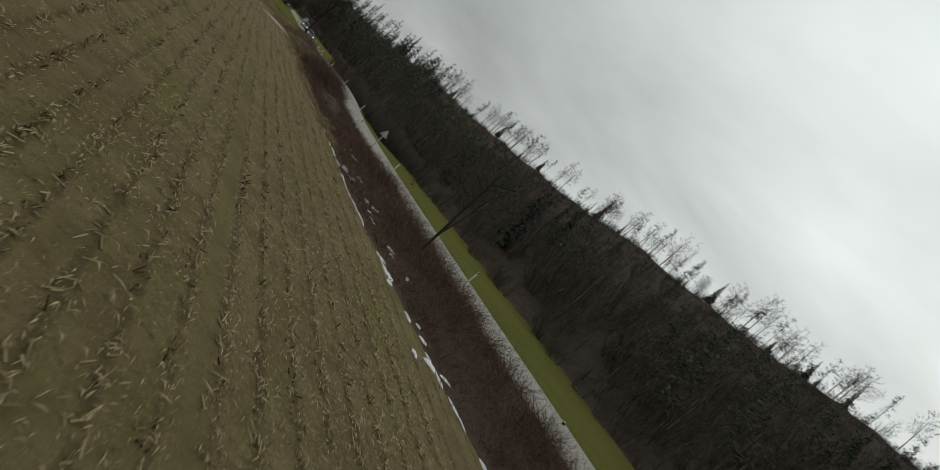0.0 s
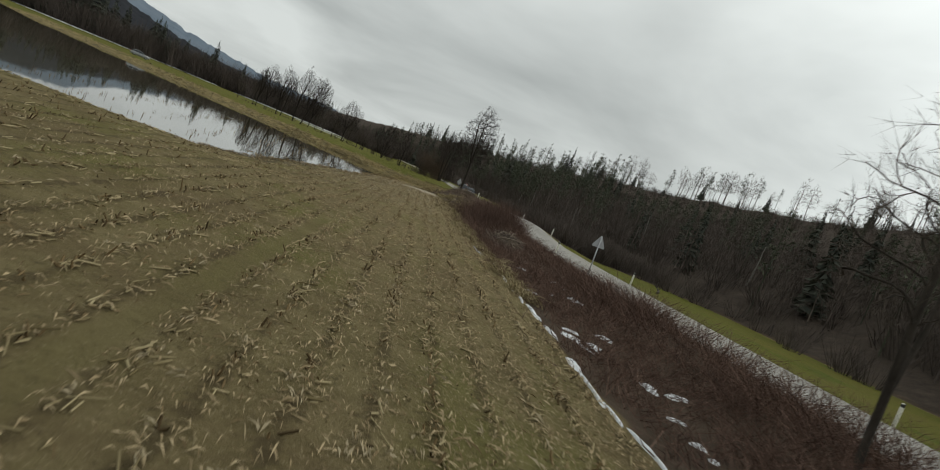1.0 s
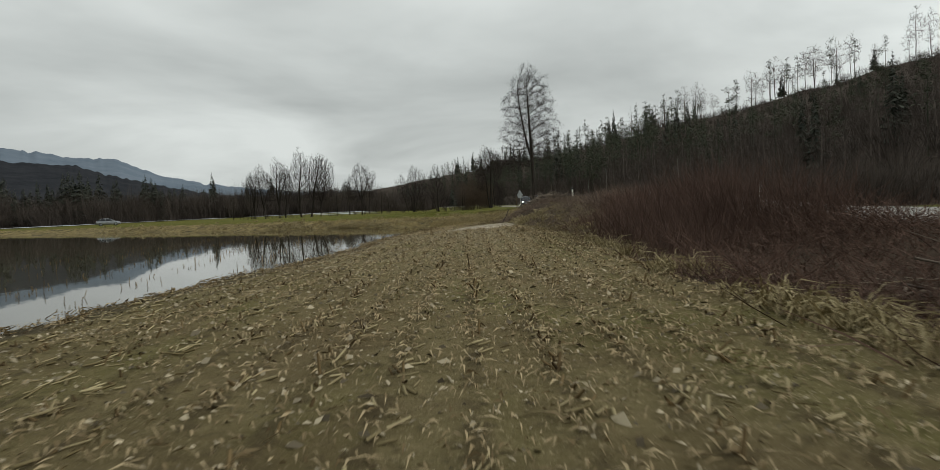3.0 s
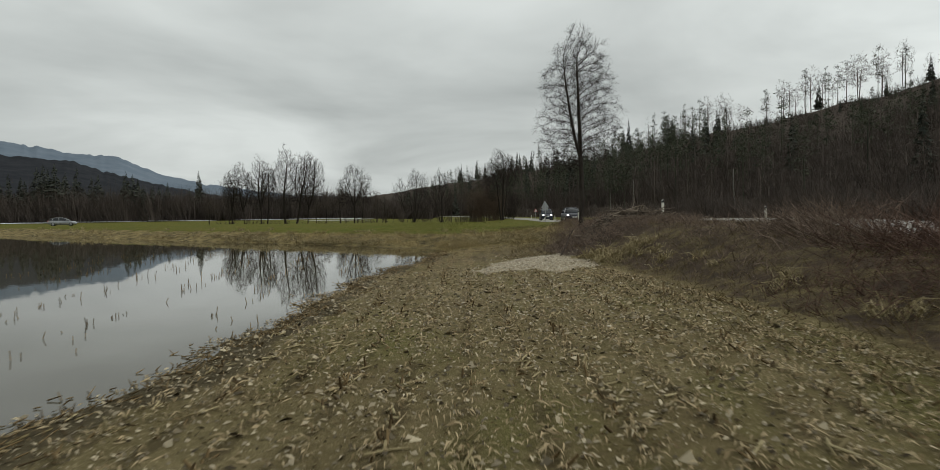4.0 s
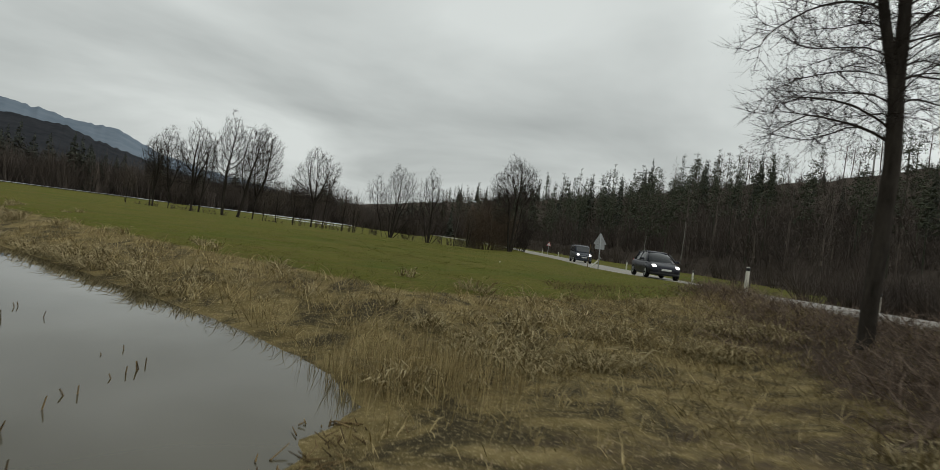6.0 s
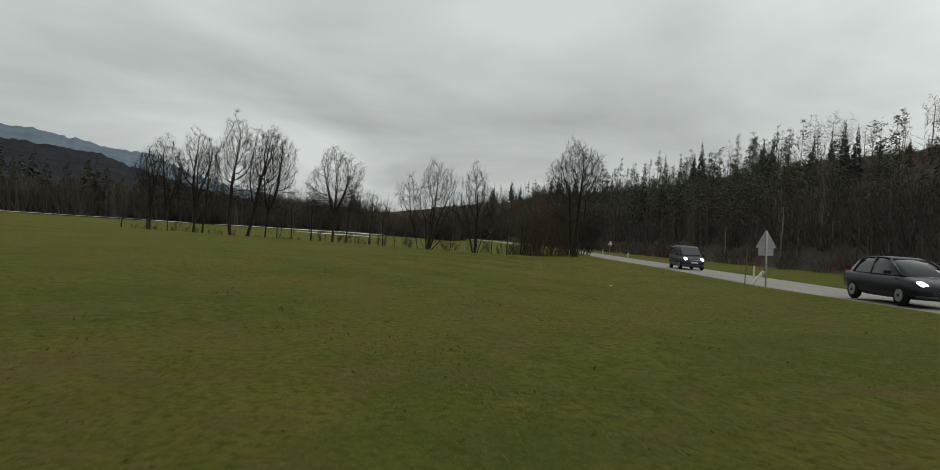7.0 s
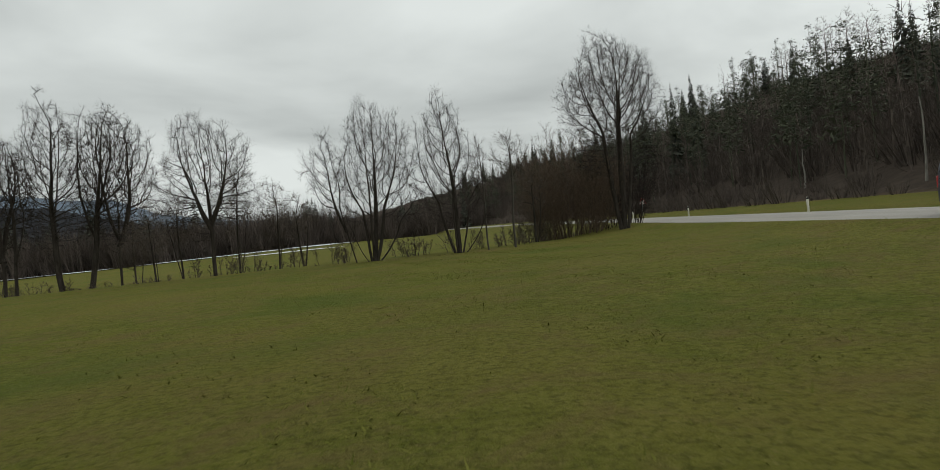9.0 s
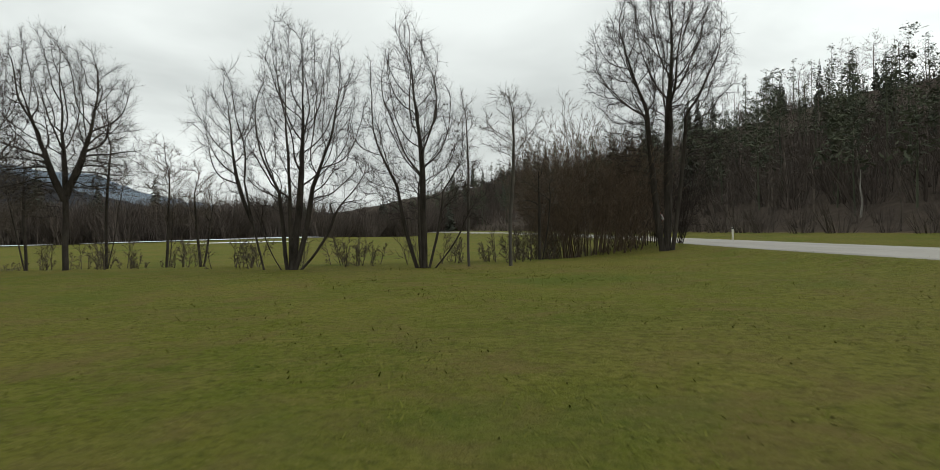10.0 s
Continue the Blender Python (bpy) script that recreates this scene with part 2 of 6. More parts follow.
M_GROUND = make_ground_material()
M_ROAD = make_asphalt()
M_WATER = make_water()
M_BARK = make_bark("dark_bark", (0.020, 0.017, 0.014), (0.075, 0.064, 0.053))
M_BARK_GREY = make_bark("grey_bark", (0.045, 0.040, 0.034), (0.120, 0.108, 0.092))
M_TWIG = twig_material("dark_twigs", (0.026, 0.021, 0.018), (0.058, 0.047, 0.039))
M_TWIG_GREY = twig_material("grey_brown_twigs", (0.063, 0.053, 0.044), (0.133, 0.109, 0.086))
M_TWIG_FOREST = twig_material("forest_twigs", (0.062, 0.052, 0.045), (0.165, 0.136, 0.114))
M_SCRUB = twig_material("wood_undergrowth", (0.052, 0.043, 0.037), (0.138, 0.113, 0.096))
M_BRUSH = twig_material("red_brown_brush", (0.066, 0.042, 0.034), (0.165, 0.106, 0.082))
M_BRUSH_DARK = twig_material("dark_brush", (0.069, 0.043, 0.035), (0.206, 0.132, 0.099))
M_BRUSH_GREY = twig_material("grey_brush", (0.090, 0.067, 0.052), (0.300, 0.225, 0.172))
M_RUST = twig_material("rusty_twigs", (0.085, 0.062, 0.046), (0.165, 0.122, 0.086))
M_NEEDLE = twig_material("spruce_needles", (0.040, 0.045, 0.037), (0.096, 0.102, 0.078))
M_PINE = twig_material("pine_needles", (0.048, 0.055, 0.040), (0.115, 0.124, 0.082))
M_STRAW = twig_material("maize_straw", (0.170, 0.120, 0.060), (0.520, 0.410, 0.245))
M_STALK = twig_material("lying_stalks", (0.16, 0.125, 0.06), (0.46, 0.385, 0.22))
M_HUSK = twig_material("dry_husks", (0.150, 0.118, 0.066), (0.480, 0.398, 0.255))
M_CHAFF = twig_material("chopped_chaff", (0.055, 0.042, 0.026), (0.600, 0.510, 0.350))
M_TUSSOCK = twig_material("pale_tussock", (0.190, 0.150, 0.075), (0.500, 0.420, 0.245))
M_STUB = twig_material("maize_stubs", (0.066, 0.046, 0.024), (0.240, 0.170, 0.085))
M_DRYGRASS = twig_material("dry_grass", (0.159, 0.118, 0.051), (0.529, 0.423, 0.218))
M_GRASS = twig_material("meadow_grass", (0.078, 0.092, 0.013), (0.155, 0.150, 0.032))
M_STONE = twig_material("gravel_stones", (0.285, 0.238, 0.168), (0.740, 0.660, 0.520), 0.85)
M_SNOW = plain("old_snow", (0.78, 0.80, 0.82), 0.7, 0, 0.08, 3.0)
M_WHITE = plain("white_plastic", (0.72, 0.70, 0.60), 0.45, 0, 0.08, 20)
M_BLACK = plain("black_plastic", (0.02, 0.02, 0.02), 0.5)
M_REFLECT = plain("reflector", (0.55, 0.30, 0.05), 0.25)
M_GALV = plain("galvanised_steel", (0.42, 0.43, 0.44), 0.55, 0.35, 0.15, 14)
M_SIGNBACK = plain("grey_sign_back", (0.40, 0.41, 0.42), 0.5, 0.2, 0.12, 9)
# dark woodland colour with a faint blue-grey cast mixed in for distance haze
M_MOUNT_NEAR = make_mountain("haze_tinted_wooded_hill", (0.024, 0.026, 0.030), (0.047, 0.049, 0.054), 0.03)
# aerial haze is painted in: the base colour itself is pale blue
M_MOUNT_FAR = make_mountain("haze_tinted_mountain", (0.130, 0.165, 0.205), (0.190, 0.225, 0.265), 0.008)


# ---- helpers for meshes ----
def smooth(a):
    a = np.clip(a, 0.0, 1.0)
    return a * a * (3 - 2 * a)


def mesh_from(name, verts, faces, mats, face_mats=None, shade=True):
    me = bpy.data.meshes.new(name)
    me.from_pydata([tuple(v) for v in verts], [], [tuple(f) for f in faces])
    for m in mats if isinstance(mats, (list, tuple)) else [mats]:
        me.materials.append(m)
    if face_mats is not None:
        me.polygons.foreach_set("material_index", np.asarray(face_mats, np.int32))
    if shade:
        me.polygons.foreach_set("use_smooth", np.ones(len(me.polygons), bool))
    me.update()
    return me


def tri_mesh(name, verts, tris, material):
    """A mesh from numpy arrays of vertices and triangles."""
    verts, tris = np.asarray(verts, np.float32), np.asarray(tris, np.int32)
    me = bpy.data.meshes.new(name)
    me.vertices.add(len(verts))
    me.vertices.foreach_set("co", verts.ravel())
    me.loops.add(tris.size)
    me.loops.foreach_set("vertex_index", tris.ravel())
    me.polygons.add(len(tris))
    me.polygons.foreach_set("loop_start", np.arange(0, tris.size, 3, dtype=np.int32))
    me.polygons.foreach_set("loop_total", np.full(len(tris), 3, np.int32))
    me.materials.append(material)
    me.update(calc_edges=True)
    return me


def thing(name, label, category, group="", kind="", at=(0, 0, 0), turn=0.0):
    ob = new(name)
    ob.empty_display_size = 0.2
    ob.matrix_basis = pose(*at, 0, 0, turn)
    return tagged(ob, label, category, group, kind)


def part(name, bm, material, parent, label="", shade=True):
    """Links a bmesh, or a mesh, as one mesh object under a thing or a part."""
    if isinstance(bm, bmesh.types.BMesh):
        me = bpy.data.meshes.new(name)
        bm.to_mesh(me)
        bm.free()
        if shade:
            me.polygons.foreach_set("use_smooth", np.ones(len(me.polygons), bool))
    else:
        me = bm
    if material is not None:
        me.materials.clear()
        me.materials.append(material)
    ob = new(name, me)
    ob.parent = parent
    if label:
        tagged(ob, label)
    return ob


def rounded_box(sx, sy, sz, centre=(0, 0, 0), bevel=0.01, segments=2):
    bm = bmesh.new()
    bmesh.ops.create_cube(bm, size=1.0)
    bmesh.ops.scale(bm, vec=(sx, sy, sz), verts=bm.verts)
    if bevel > 0:
        bmesh.ops.bevel(bm, geom=bm.edges[:], offset=bevel, segments=segments, affect="EDGES", profile=0.5)
    bmesh.ops.translate(bm, vec=centre, verts=bm.verts)
    return bm


def rod(p, q, r0, r1=None, sides=10):
    p, q = Vector(p), Vector(q)
    bm = bmesh.new()
    bmesh.ops.create_cone(bm, cap_ends=True, segments=sides, radius1=r0, radius2=r0 if r1 is None else r1, depth=(q - p).length)
    turn = (q - p).to_track_quat("Z", "Y").to_matrix().to_4x4()
    bmesh.ops.transform(bm, matrix=Matrix.Translation((p + q) / 2) @ turn, verts=bm.verts)
    return bm


# ---- the lie of the land ----
POND_Z = -0.30


def edge_x(y):
    return np.interp(y, [-70, -63, -59.5, -54, -50, -46, -40, -35, -26, -22, -16, -6, 0, 3, 9, 14, 17, 22, 30, 40], [8.0, 6.8, 6.1, 5.5, 5.02, 4.75, 4.65, 4.45, 4.2, 4.1, 4.0, 4.2, 4.4, 4.2, 3.8, 3.0, 2.4, 2.9, 3.2, 3.2])


def rise_w(y, near):
    """How wide the slope from the field's edge up to road level is."""
    return np.interp(y, [-9, 2, 24, 34], [1, 0, 0, 1]) * (np.maximum(near - edge_x(y), 0.5) - 3.4) + 3.4


def shore_x(y):
    line = np.interp(y, [-60, -36, -33, -31, -28, -24, -18, -9, -1, 3, 9, 14, 18, 21, 24, 30, 60], [-160, -46, -22, -12.5, -8.6, -7.3, -7.1, -6.2, -4.9, -4.4, -4.2, -4.05, -3.5, -2.8, -2.4, -2.2, -2.2])
    return line + 0.13 * np.sin(y * 1.3) + 0.09 * np.sin(y * 2.9 + 1) + 0.06 * np.sin(y * 6.1 + 2)


ROW, ROW_X = 0.66, -0.07                      # spacing of the maize rows, and where one of them lies
TRAM_X = -1.06                                # a smooth wheel track between two rows


def road_near(y):
    return np.interp(y, [-400, -150, -60, -44, -26, 21, 66, 110, 150, 200, 260, 400, 900], [52, 23, 13.4, 11.7, 10.4, 8.9, 8.3, 7.6, 7.3, 4, -5, -40, -220])


ROAD_W = 5.4


def road_z(y):
    return np.interp(y, [-400, -150, -50, -10, 0, 6, 12, 18, 24, 30, 36, 54, 66, 110, 200, 400, 900], [0.3, 0.6, 0.76, 0.68, 0.74, 1.02, 1.36, 1.45, 1.42, 1.31, 1.17, 0.92, 0.83, 0.88, 1.0, 1.8, 4])


def bank_foot(x):
    return np.where(x < -2, 31 + 0.78 * (-2 - x), 31 + 0.8 * (x + 2))


def hill_foot(y):
    return np.interp(y, [-600, -60, -25, 0, 12, 24, 60, 95, 150, 250, 350, 500, 900], [60, 38, 38, 32, 27, 26, 28, 31, 25, 14, -8, -50, -200])


def hill_ridge(y):
    return np.interp(y, [-600, 60, 100, 180, 240, 320, 450, 600, 900], [150, 118, 113, 98, 80, 62, 22, -40, -160])


def hill_top(y):
    return np.interp(y, [-600, -80, 40, 80, 110, 300, 450, 600, 900], [34, 33.5, 32, 32, 29.5, 26, 26, 25, 22])


def gravel_mix(x, y):
    """The gravel spread that runs up from the field towards the road."""
    left = np.interp(y, [11.5, 13, 16.3, 18, 20.5, 22.5], [-0.4, -0.8, 0.15, 1.3, 2.6, 3.4]) + 0.16 * np.sin(y * 3.1) + 0.1 * np.sin(y * 7.3)
    right = edge_x(y) + np.interp(y, [11, 13, 16, 18, 22], [-0.2, 0.5, 0.6, 0.7, 0.3])
    return smooth((x - left) / 0.6) * smooth((right - x) / 0.6) * smooth((y - 11.5 - 0.5 * np.sin(x * 2.3) - 0.25 * np.sin(x * 5.9)) / 1.7) * smooth((23 - y) / 3.0)


def field_z(x, y):
    d = x - shore_x(y)
    return np.where(d > 0, POND_Z + np.interp(y, [-12, 8], [0.49, 0.70]) * (1 - np.exp(-np.maximum(d, 0) * 0.12)), POND_Z - 0.25 * (1 - np.exp(np.minimum(d, 0) * 0.15)))


def bank_mix(x, y):
    return smooth((y - bank_foot(x)) / 7.5)


def ripple(x, y):
    return (np.sin(x * 1.7 + 1.3 * np.sin(y * 0.6)) * np.sin(y * 1.1 + 0.7 * np.sin(x * 0.9)) * 0.5 + np.sin(x * 4.1 + y * 2.3) * np.sin(y * 3.7 - x * 1.9) * 0.25)


def land(x, y):
    """The ground's height."""
    x, y = np.asarray(x, float), np.asarray(y, float)
    near, zr = road_near(y), road_z(y)
    far = near + ROAD_W
    edge = edge_x(y)
    field = field_z(np.minimum(x, edge), y)
    rows = 0.018 * np.cos((x - ROW_X) * 2 * math.pi / ROW) * (x < edge) * smooth((x - shore_x(y)) / 1.2) * (field > POND_Z - 0.1) * (y < 14)
    t = np.clip((x - edge) / rise_w(y, near), 0, 1)
    ditch = np.interp(y, [-9, 2, 24, 34], [1, 0, 0, 0.6])
    strip = field + (zr - 0.06 - field) * smooth(t) - 0.22 * ditch * np.sin(math.pi * np.clip(t * 1.25, 0, 1)) * (x > edge)
    mound = 0.12 * np.exp(-(((x - 2.6) / 2.6) ** 2 + ((y - 15.5) / 3.2) ** 2))
    crest = 0.18 * np.exp(-(((x - near + 0.8) / 0.6) ** 2)) * np.interp(y, [-4, 2, 10, 14, 30, 40], [0, 1, 1, 0.35, 0.35, 0])
    west = np.where(x < edge, field + rows, strip) + mound + crest
    meadow = 0.56 + (zr - 0.06 - 0.56) * smooth((x - near + 7) / 7) + 0.16 * np.exp(-(((x - near + 0.9) / 0.8) ** 2)) + 0.05 * np.sin(x * 0.21 + 1) * np.sin(y * 0.17)
    u = bank_mix(x, y)
    west = west + (meadow - west) * u
    # the stream behind the trees, and the lower meadow past it
    brook = 111.5 + 0.12 * np.maximum(-x - 8, 0) * 0.6
    gate = smooth((3.5 - x) / 5)
    west = west - gate * (0.9 * np.exp(-(((y - brook - 1.5) / 2.2) ** 2)) + 0.45 * smooth((y - brook) / 8))
    west = west + 0.009 * np.maximum(y - 150, 0) * smooth((-15 - x) / 40) * (y < 700)
    z = np.where(x < near, west, zr - 0.06)
    fall = np.interp(y, [-10, 0, 12, 24, 36, 54, 66], [0.28, 0.30, 0.92, 0.95, 0.65, 0.30, 0.0])
    verge = zr - 0.10 - fall * smooth((x - far - 0.4) / 5) - 0.18 * np.exp(-(((x - far - 1.6) / 0.9) ** 2)) + 0.012 * np.maximum(x - far, 0)
    z = np.where(x > far, verge, z)
    z = np.where((x > near - 0.25) & (x < far + 0.25), zr - 0.07, z)
    foot, ridge, top = hill_foot(y), hill_ridge(y), hill_top(y)
    s = (x - foot) / np.maximum(ridge - foot, 1)
    hill = np.where(s < 0, 0, np.where(s < 1, top * (0.90 * s + 0.10 * smooth(s)), top * (1 - 0.18 * np.minimum(s - 1, 3))))
    hill = hill + np.where(s > 0.05, 1.0 * ripple(x * 0.13, y * 0.11) * np.minimum(s * 3, 1), 0)
    rough = ripple(x * 2.1, y * 2.3) * 0.03 * np.clip(np.where(x < near, (x > edge) * (1 - u), 0) + u * (1 - u) * 4 * (x < near), 0, 1)
    return z + np.maximum(hill, 0) + rough


def land1(x, y):
    return float(land(np.array([x]), np.array([y]))[0])


def spaced(stops):
    """Grid lines: stops of (value, step until the next stop)."""
    out = []
    for (a, step), (b, _) in zip(stops, stops[1:]):
        n = max(1, round((b - a) / step))
        out += [a + (b - a) * k / n for k in range(n)]
    return np.array(out + [stops[-1][0]])


def build_ground():
    xs = spaced([(-4000, 800), (-1600, 300), (-400, 60), (-160, 12), (-60, 3.0), (-24, 1.0), (-12, 0.25), (12, 0.5), (22, 1.5), (50, 5), (170, 30), (400, 200), (1600, 800), (4000, 1)])
    ys = spaced([(-4000, 800), (-800, 120), (-200, 20), (-90, 2.5), (-72, 0.6), (0, 0.45), (50, 0.8), (120, 2.0), (180, 6), (420, 25), (900, 150), (1600, 800), (4000, 1)])
    X, Y = np.meshgrid(xs, ys, indexing="ij")
    Z = land(X, Y)
    nx, ny = X.shape
    verts = np.stack([X, Y, Z], -1).reshape(-1, 3)
    i = np.arange(nx * ny).reshape(nx, ny)
    a, b, c, d = i[:-1, :-1].ravel(), i[1:, :-1].ravel(), i[1:, 1:].ravel(), i[:-1, 1:].ravel()
    tris = np.concatenate([np.stack([a, b, c], 1), np.stack([a, c, d], 1)])
    me = tri_mesh("ground", verts, tris, M_GROUND)
    me.polygons.foreach_set("use_smooth", np.ones(len(me.polygons), bool))
    x, y = verts[:, 0], verts[:, 1]
    near, far, foot, u = road_near(y), road_near(y) + ROAD_W, hill_foot(y), bank_mix(x, y)
    west = x < near
    masks = {
        "meadow": np.where(west, smooth((u - 0.72) / 0.28), np.where((x < foot - 1.5), np.interp(y, [4, 12, 52, 60], [1, 0, 0, 1]), 0)),
        "dry": np.where(west, np.maximum(smooth(np.minimum((y - bank_foot(x) + 6 + 2.5 * smooth((x + 2.5) / 2)) / 5, 1)) * (1 - smooth((u - 0.80) / 0.2)), smooth((x - edge_x(y)) / 1.0) * np.interp(y, [-8, 0, 15, 20], [0, 0.44, 0.44, 0])), 0),
        "litter": np.where(west, smooth((x - edge_x(y) + 0.3 - np.interp(y, [23, 29, 33], [0, 1.6, 1.6])) / np.interp(y, [8, 18, 26], [0.8, 1.5, 2.2])) * (1 - smooth((y - 36) / 8)) * np.interp(y, [-8, 0, 15, 20], [1, 0.55, 0.55, 1]) + 0.46 * smooth((y - 15) / 3) * (1 - smooth((y - bank_foot(x) + 4) / 4)) * smooth((x - shore_x(y) - 0.5) / 1.5) + 0.44 * np.exp(-(((u - 0.62) / 0.16) ** 2)) * (x < 3), np.maximum(smooth((x - foot + 3) / 3), np.interp(y, [4, 12, 52, 60], [0, 1, 1, 0]) * smooth((x - far - 0.5) / 1.0))),
        "mould": smooth((x - foot + 1.5) / 3),
        "gravel": gravel_mix(x, y),
        "mud": smooth(1 - (x - shore_x(y)) / 1.6) * (1 - smooth((y - bank_foot(x)) / 2)),
    }
    for name, values in masks.items():
        at = me.attributes.new(name, "FLOAT", "POINT")
        at.data.foreach_set("value", np.asarray(values, np.float32))
    tagged(new("ground", me), "valley floor of maize stubble, meadow and wooded slope", "ground", kind="structure")


def build_road():
    ys = spaced([(-420, 10), (-120, 3), (180, 6), (400, 15), (880, 1)])
    xs = np.linspace(0, ROAD_W, 9)
    V, F = [], []
    for y in ys:
        n, z = float(road_near(y)), float(road_z(y))
        for x in xs:
            crown = 0.06 * (1 - ((x - ROAD_W / 2) / (ROAD_W / 2)) ** 2)
            V.append((n + x, y, z - 0.02 + crown))
        V.append((n + ROAD_W + 0.12, y, z - 0.25))
        V.append((n - 0.12, y, z - 0.25))
    w = len(xs) + 2
    for j in range(len(ys) - 1):
        o = j * w
        for k in range(len(xs)):
            F.append((o + k, o + k + 1, o + w + k + 1, o + w + k))
        F.append((o + w - 1, o, o + w, o + 2 * w - 1))
    tagged(new("road", mesh_from("road", V, F, M_ROAD)), "pale grey worn country road", "road", kind="structure")


def build_water():
    xs, ys = np.linspace(-190, 2, 40), np.linspace(-62, 150, 40)
    V = [(x, y, POND_Z) for x in xs for y in ys]
    F = [(a * 40 + b, a * 40 + b + 40, a * 40 + b + 41, a * 40 + b + 1) for a in range(39) for b in range(39)]
    tagged(new("water", mesh_from("water", V, F, M_WATER)), "still brown flood water on the field", "water", kind="structure")


def build_mountain(name, label, material, dist, depth, profile, rough, seed):
    """A long ridge, from (azimuth, elevation) in degrees as seen from the valley."""
    rng = np.random.default_rng(seed)
    az = np.arange(profile[0][0], profile[-1][0], 0.12)
    el = np.interp(az, [p[0] for p in profile], [p[1] for p in profile])
    jag = np.interp(az, np.linspace(az[0], az[-1], len(az) // 2), rng.normal(0, rough, len(az) // 2))
    V, F = [], []
    steps = (0.0, 0.25, 0.5, 0.75, 1.0, 1.25)
    for a, e, j in zip(np.radians(az), el, jag):
        for s in steps:
            r = dist + depth * (s - 1.0)
            h = math.tan(math.radians(e)) * dist * (s if s <= 1 else 2 - s * 1.0) + (j * dist / 1000 if s == 1.0 else 0)
            V.append((r * math.sin(a), r * math.cos(a), h - 3 + (0.4 * rough * dist / 1000 * math.sin(a * 90 + s * 7) * math.sin(a * 37 + s * 3) if 0 < s < 1 else 0)))
    n = len(steps)
    for i in range(len(az) - 1):
        for k in range(n - 1):
            F.append((i * n + k, i * n + k + 1, (i + 1) * n + k + 1, (i + 1) * n + k))
    tagged(new(name, mesh_from(name, V, F, material)), label, "mountain", kind="structure")


build_ground()
build_road()
build_water()
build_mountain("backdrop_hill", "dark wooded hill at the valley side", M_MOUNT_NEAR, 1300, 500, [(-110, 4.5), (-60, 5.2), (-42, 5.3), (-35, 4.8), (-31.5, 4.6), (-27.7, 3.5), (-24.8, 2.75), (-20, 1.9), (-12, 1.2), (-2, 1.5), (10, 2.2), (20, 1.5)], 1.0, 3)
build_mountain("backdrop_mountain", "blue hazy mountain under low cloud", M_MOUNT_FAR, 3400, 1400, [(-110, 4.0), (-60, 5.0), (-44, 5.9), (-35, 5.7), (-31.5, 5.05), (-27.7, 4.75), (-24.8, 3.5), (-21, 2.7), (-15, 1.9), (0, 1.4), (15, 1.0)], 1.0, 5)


# ---- trees ----
class Wood:
    """Collects tapered branches and turns them into one triangle mesh."""

    def __init__(self):
        self.sets = {}
        self.flat = []
        self.stacks = []

    def add(self, pts, radii, sides):
        self.sets.setdefault((len(pts), sides), []).append((pts, radii))

    def stack(self, pts, radii, sides):
        self.stacks.append((pts, radii, sides))

    def arrays(self):
        V, T, o = [], [], 0
        for (n, sides), items in self.sets.items():
            self.stacks.append((np.array([p for p, _ in items], float), np.array([r for _, r in items], float), sides))
        for P, R, sides in self.stacks:
            n, items = P.shape[1], P
            D = np.gradient(P, axis=1)
            D /= np.linalg.norm(D, axis=2, keepdims=True) + 1e-9
            ref = np.where(np.abs(D[..., 2:3]) > 0.9, np.array([1.0, 0, 0]), np.array([0, 0, 1.0]))
            A = np.cross(D, ref)
            A /= np.linalg.norm(A, axis=2, keepdims=True) + 1e-9
            B = np.cross(D, A)
            ang = np.arange(sides) * 2 * math.pi / sides
            ring = P[:, :, None] + R[:, :, None, None] * (np.cos(ang)[:, None] * A[:, :, None] + np.sin(ang)[:, None] * B[:, :, None])
            m = len(items)
            V.append(ring.reshape(-1, 3))
            base = o + np.arange(m)[:, None, None] * n * sides + np.arange(n - 1)[None, :, None] * sides
            k = np.arange(sides)[None, None]
            k2 = (np.arange(sides) + 1)[None, None] % sides
            a, b, c, d = base + k, base + k2, base + sides + k2, base + sides + k
            T += [np.stack([a, b, c], -1).reshape(-1, 3), np.stack([a, c, d], -1).reshape(-1, 3)]
            o += m * n * sides
        for tri in self.flat:
            V.append(tri.reshape(-1, 3))
            m = len(tri)
            T.append(o + np.arange(3 * m).reshape(-1, 3))
            o += 3 * m
        if not V:
            return np.zeros((0, 3)), np.zeros((0, 3), int)
        return np.concatenate(V), np.concatenate(T)


def unit(v):
    return v / (np.linalg.norm(v) + 1e-9)


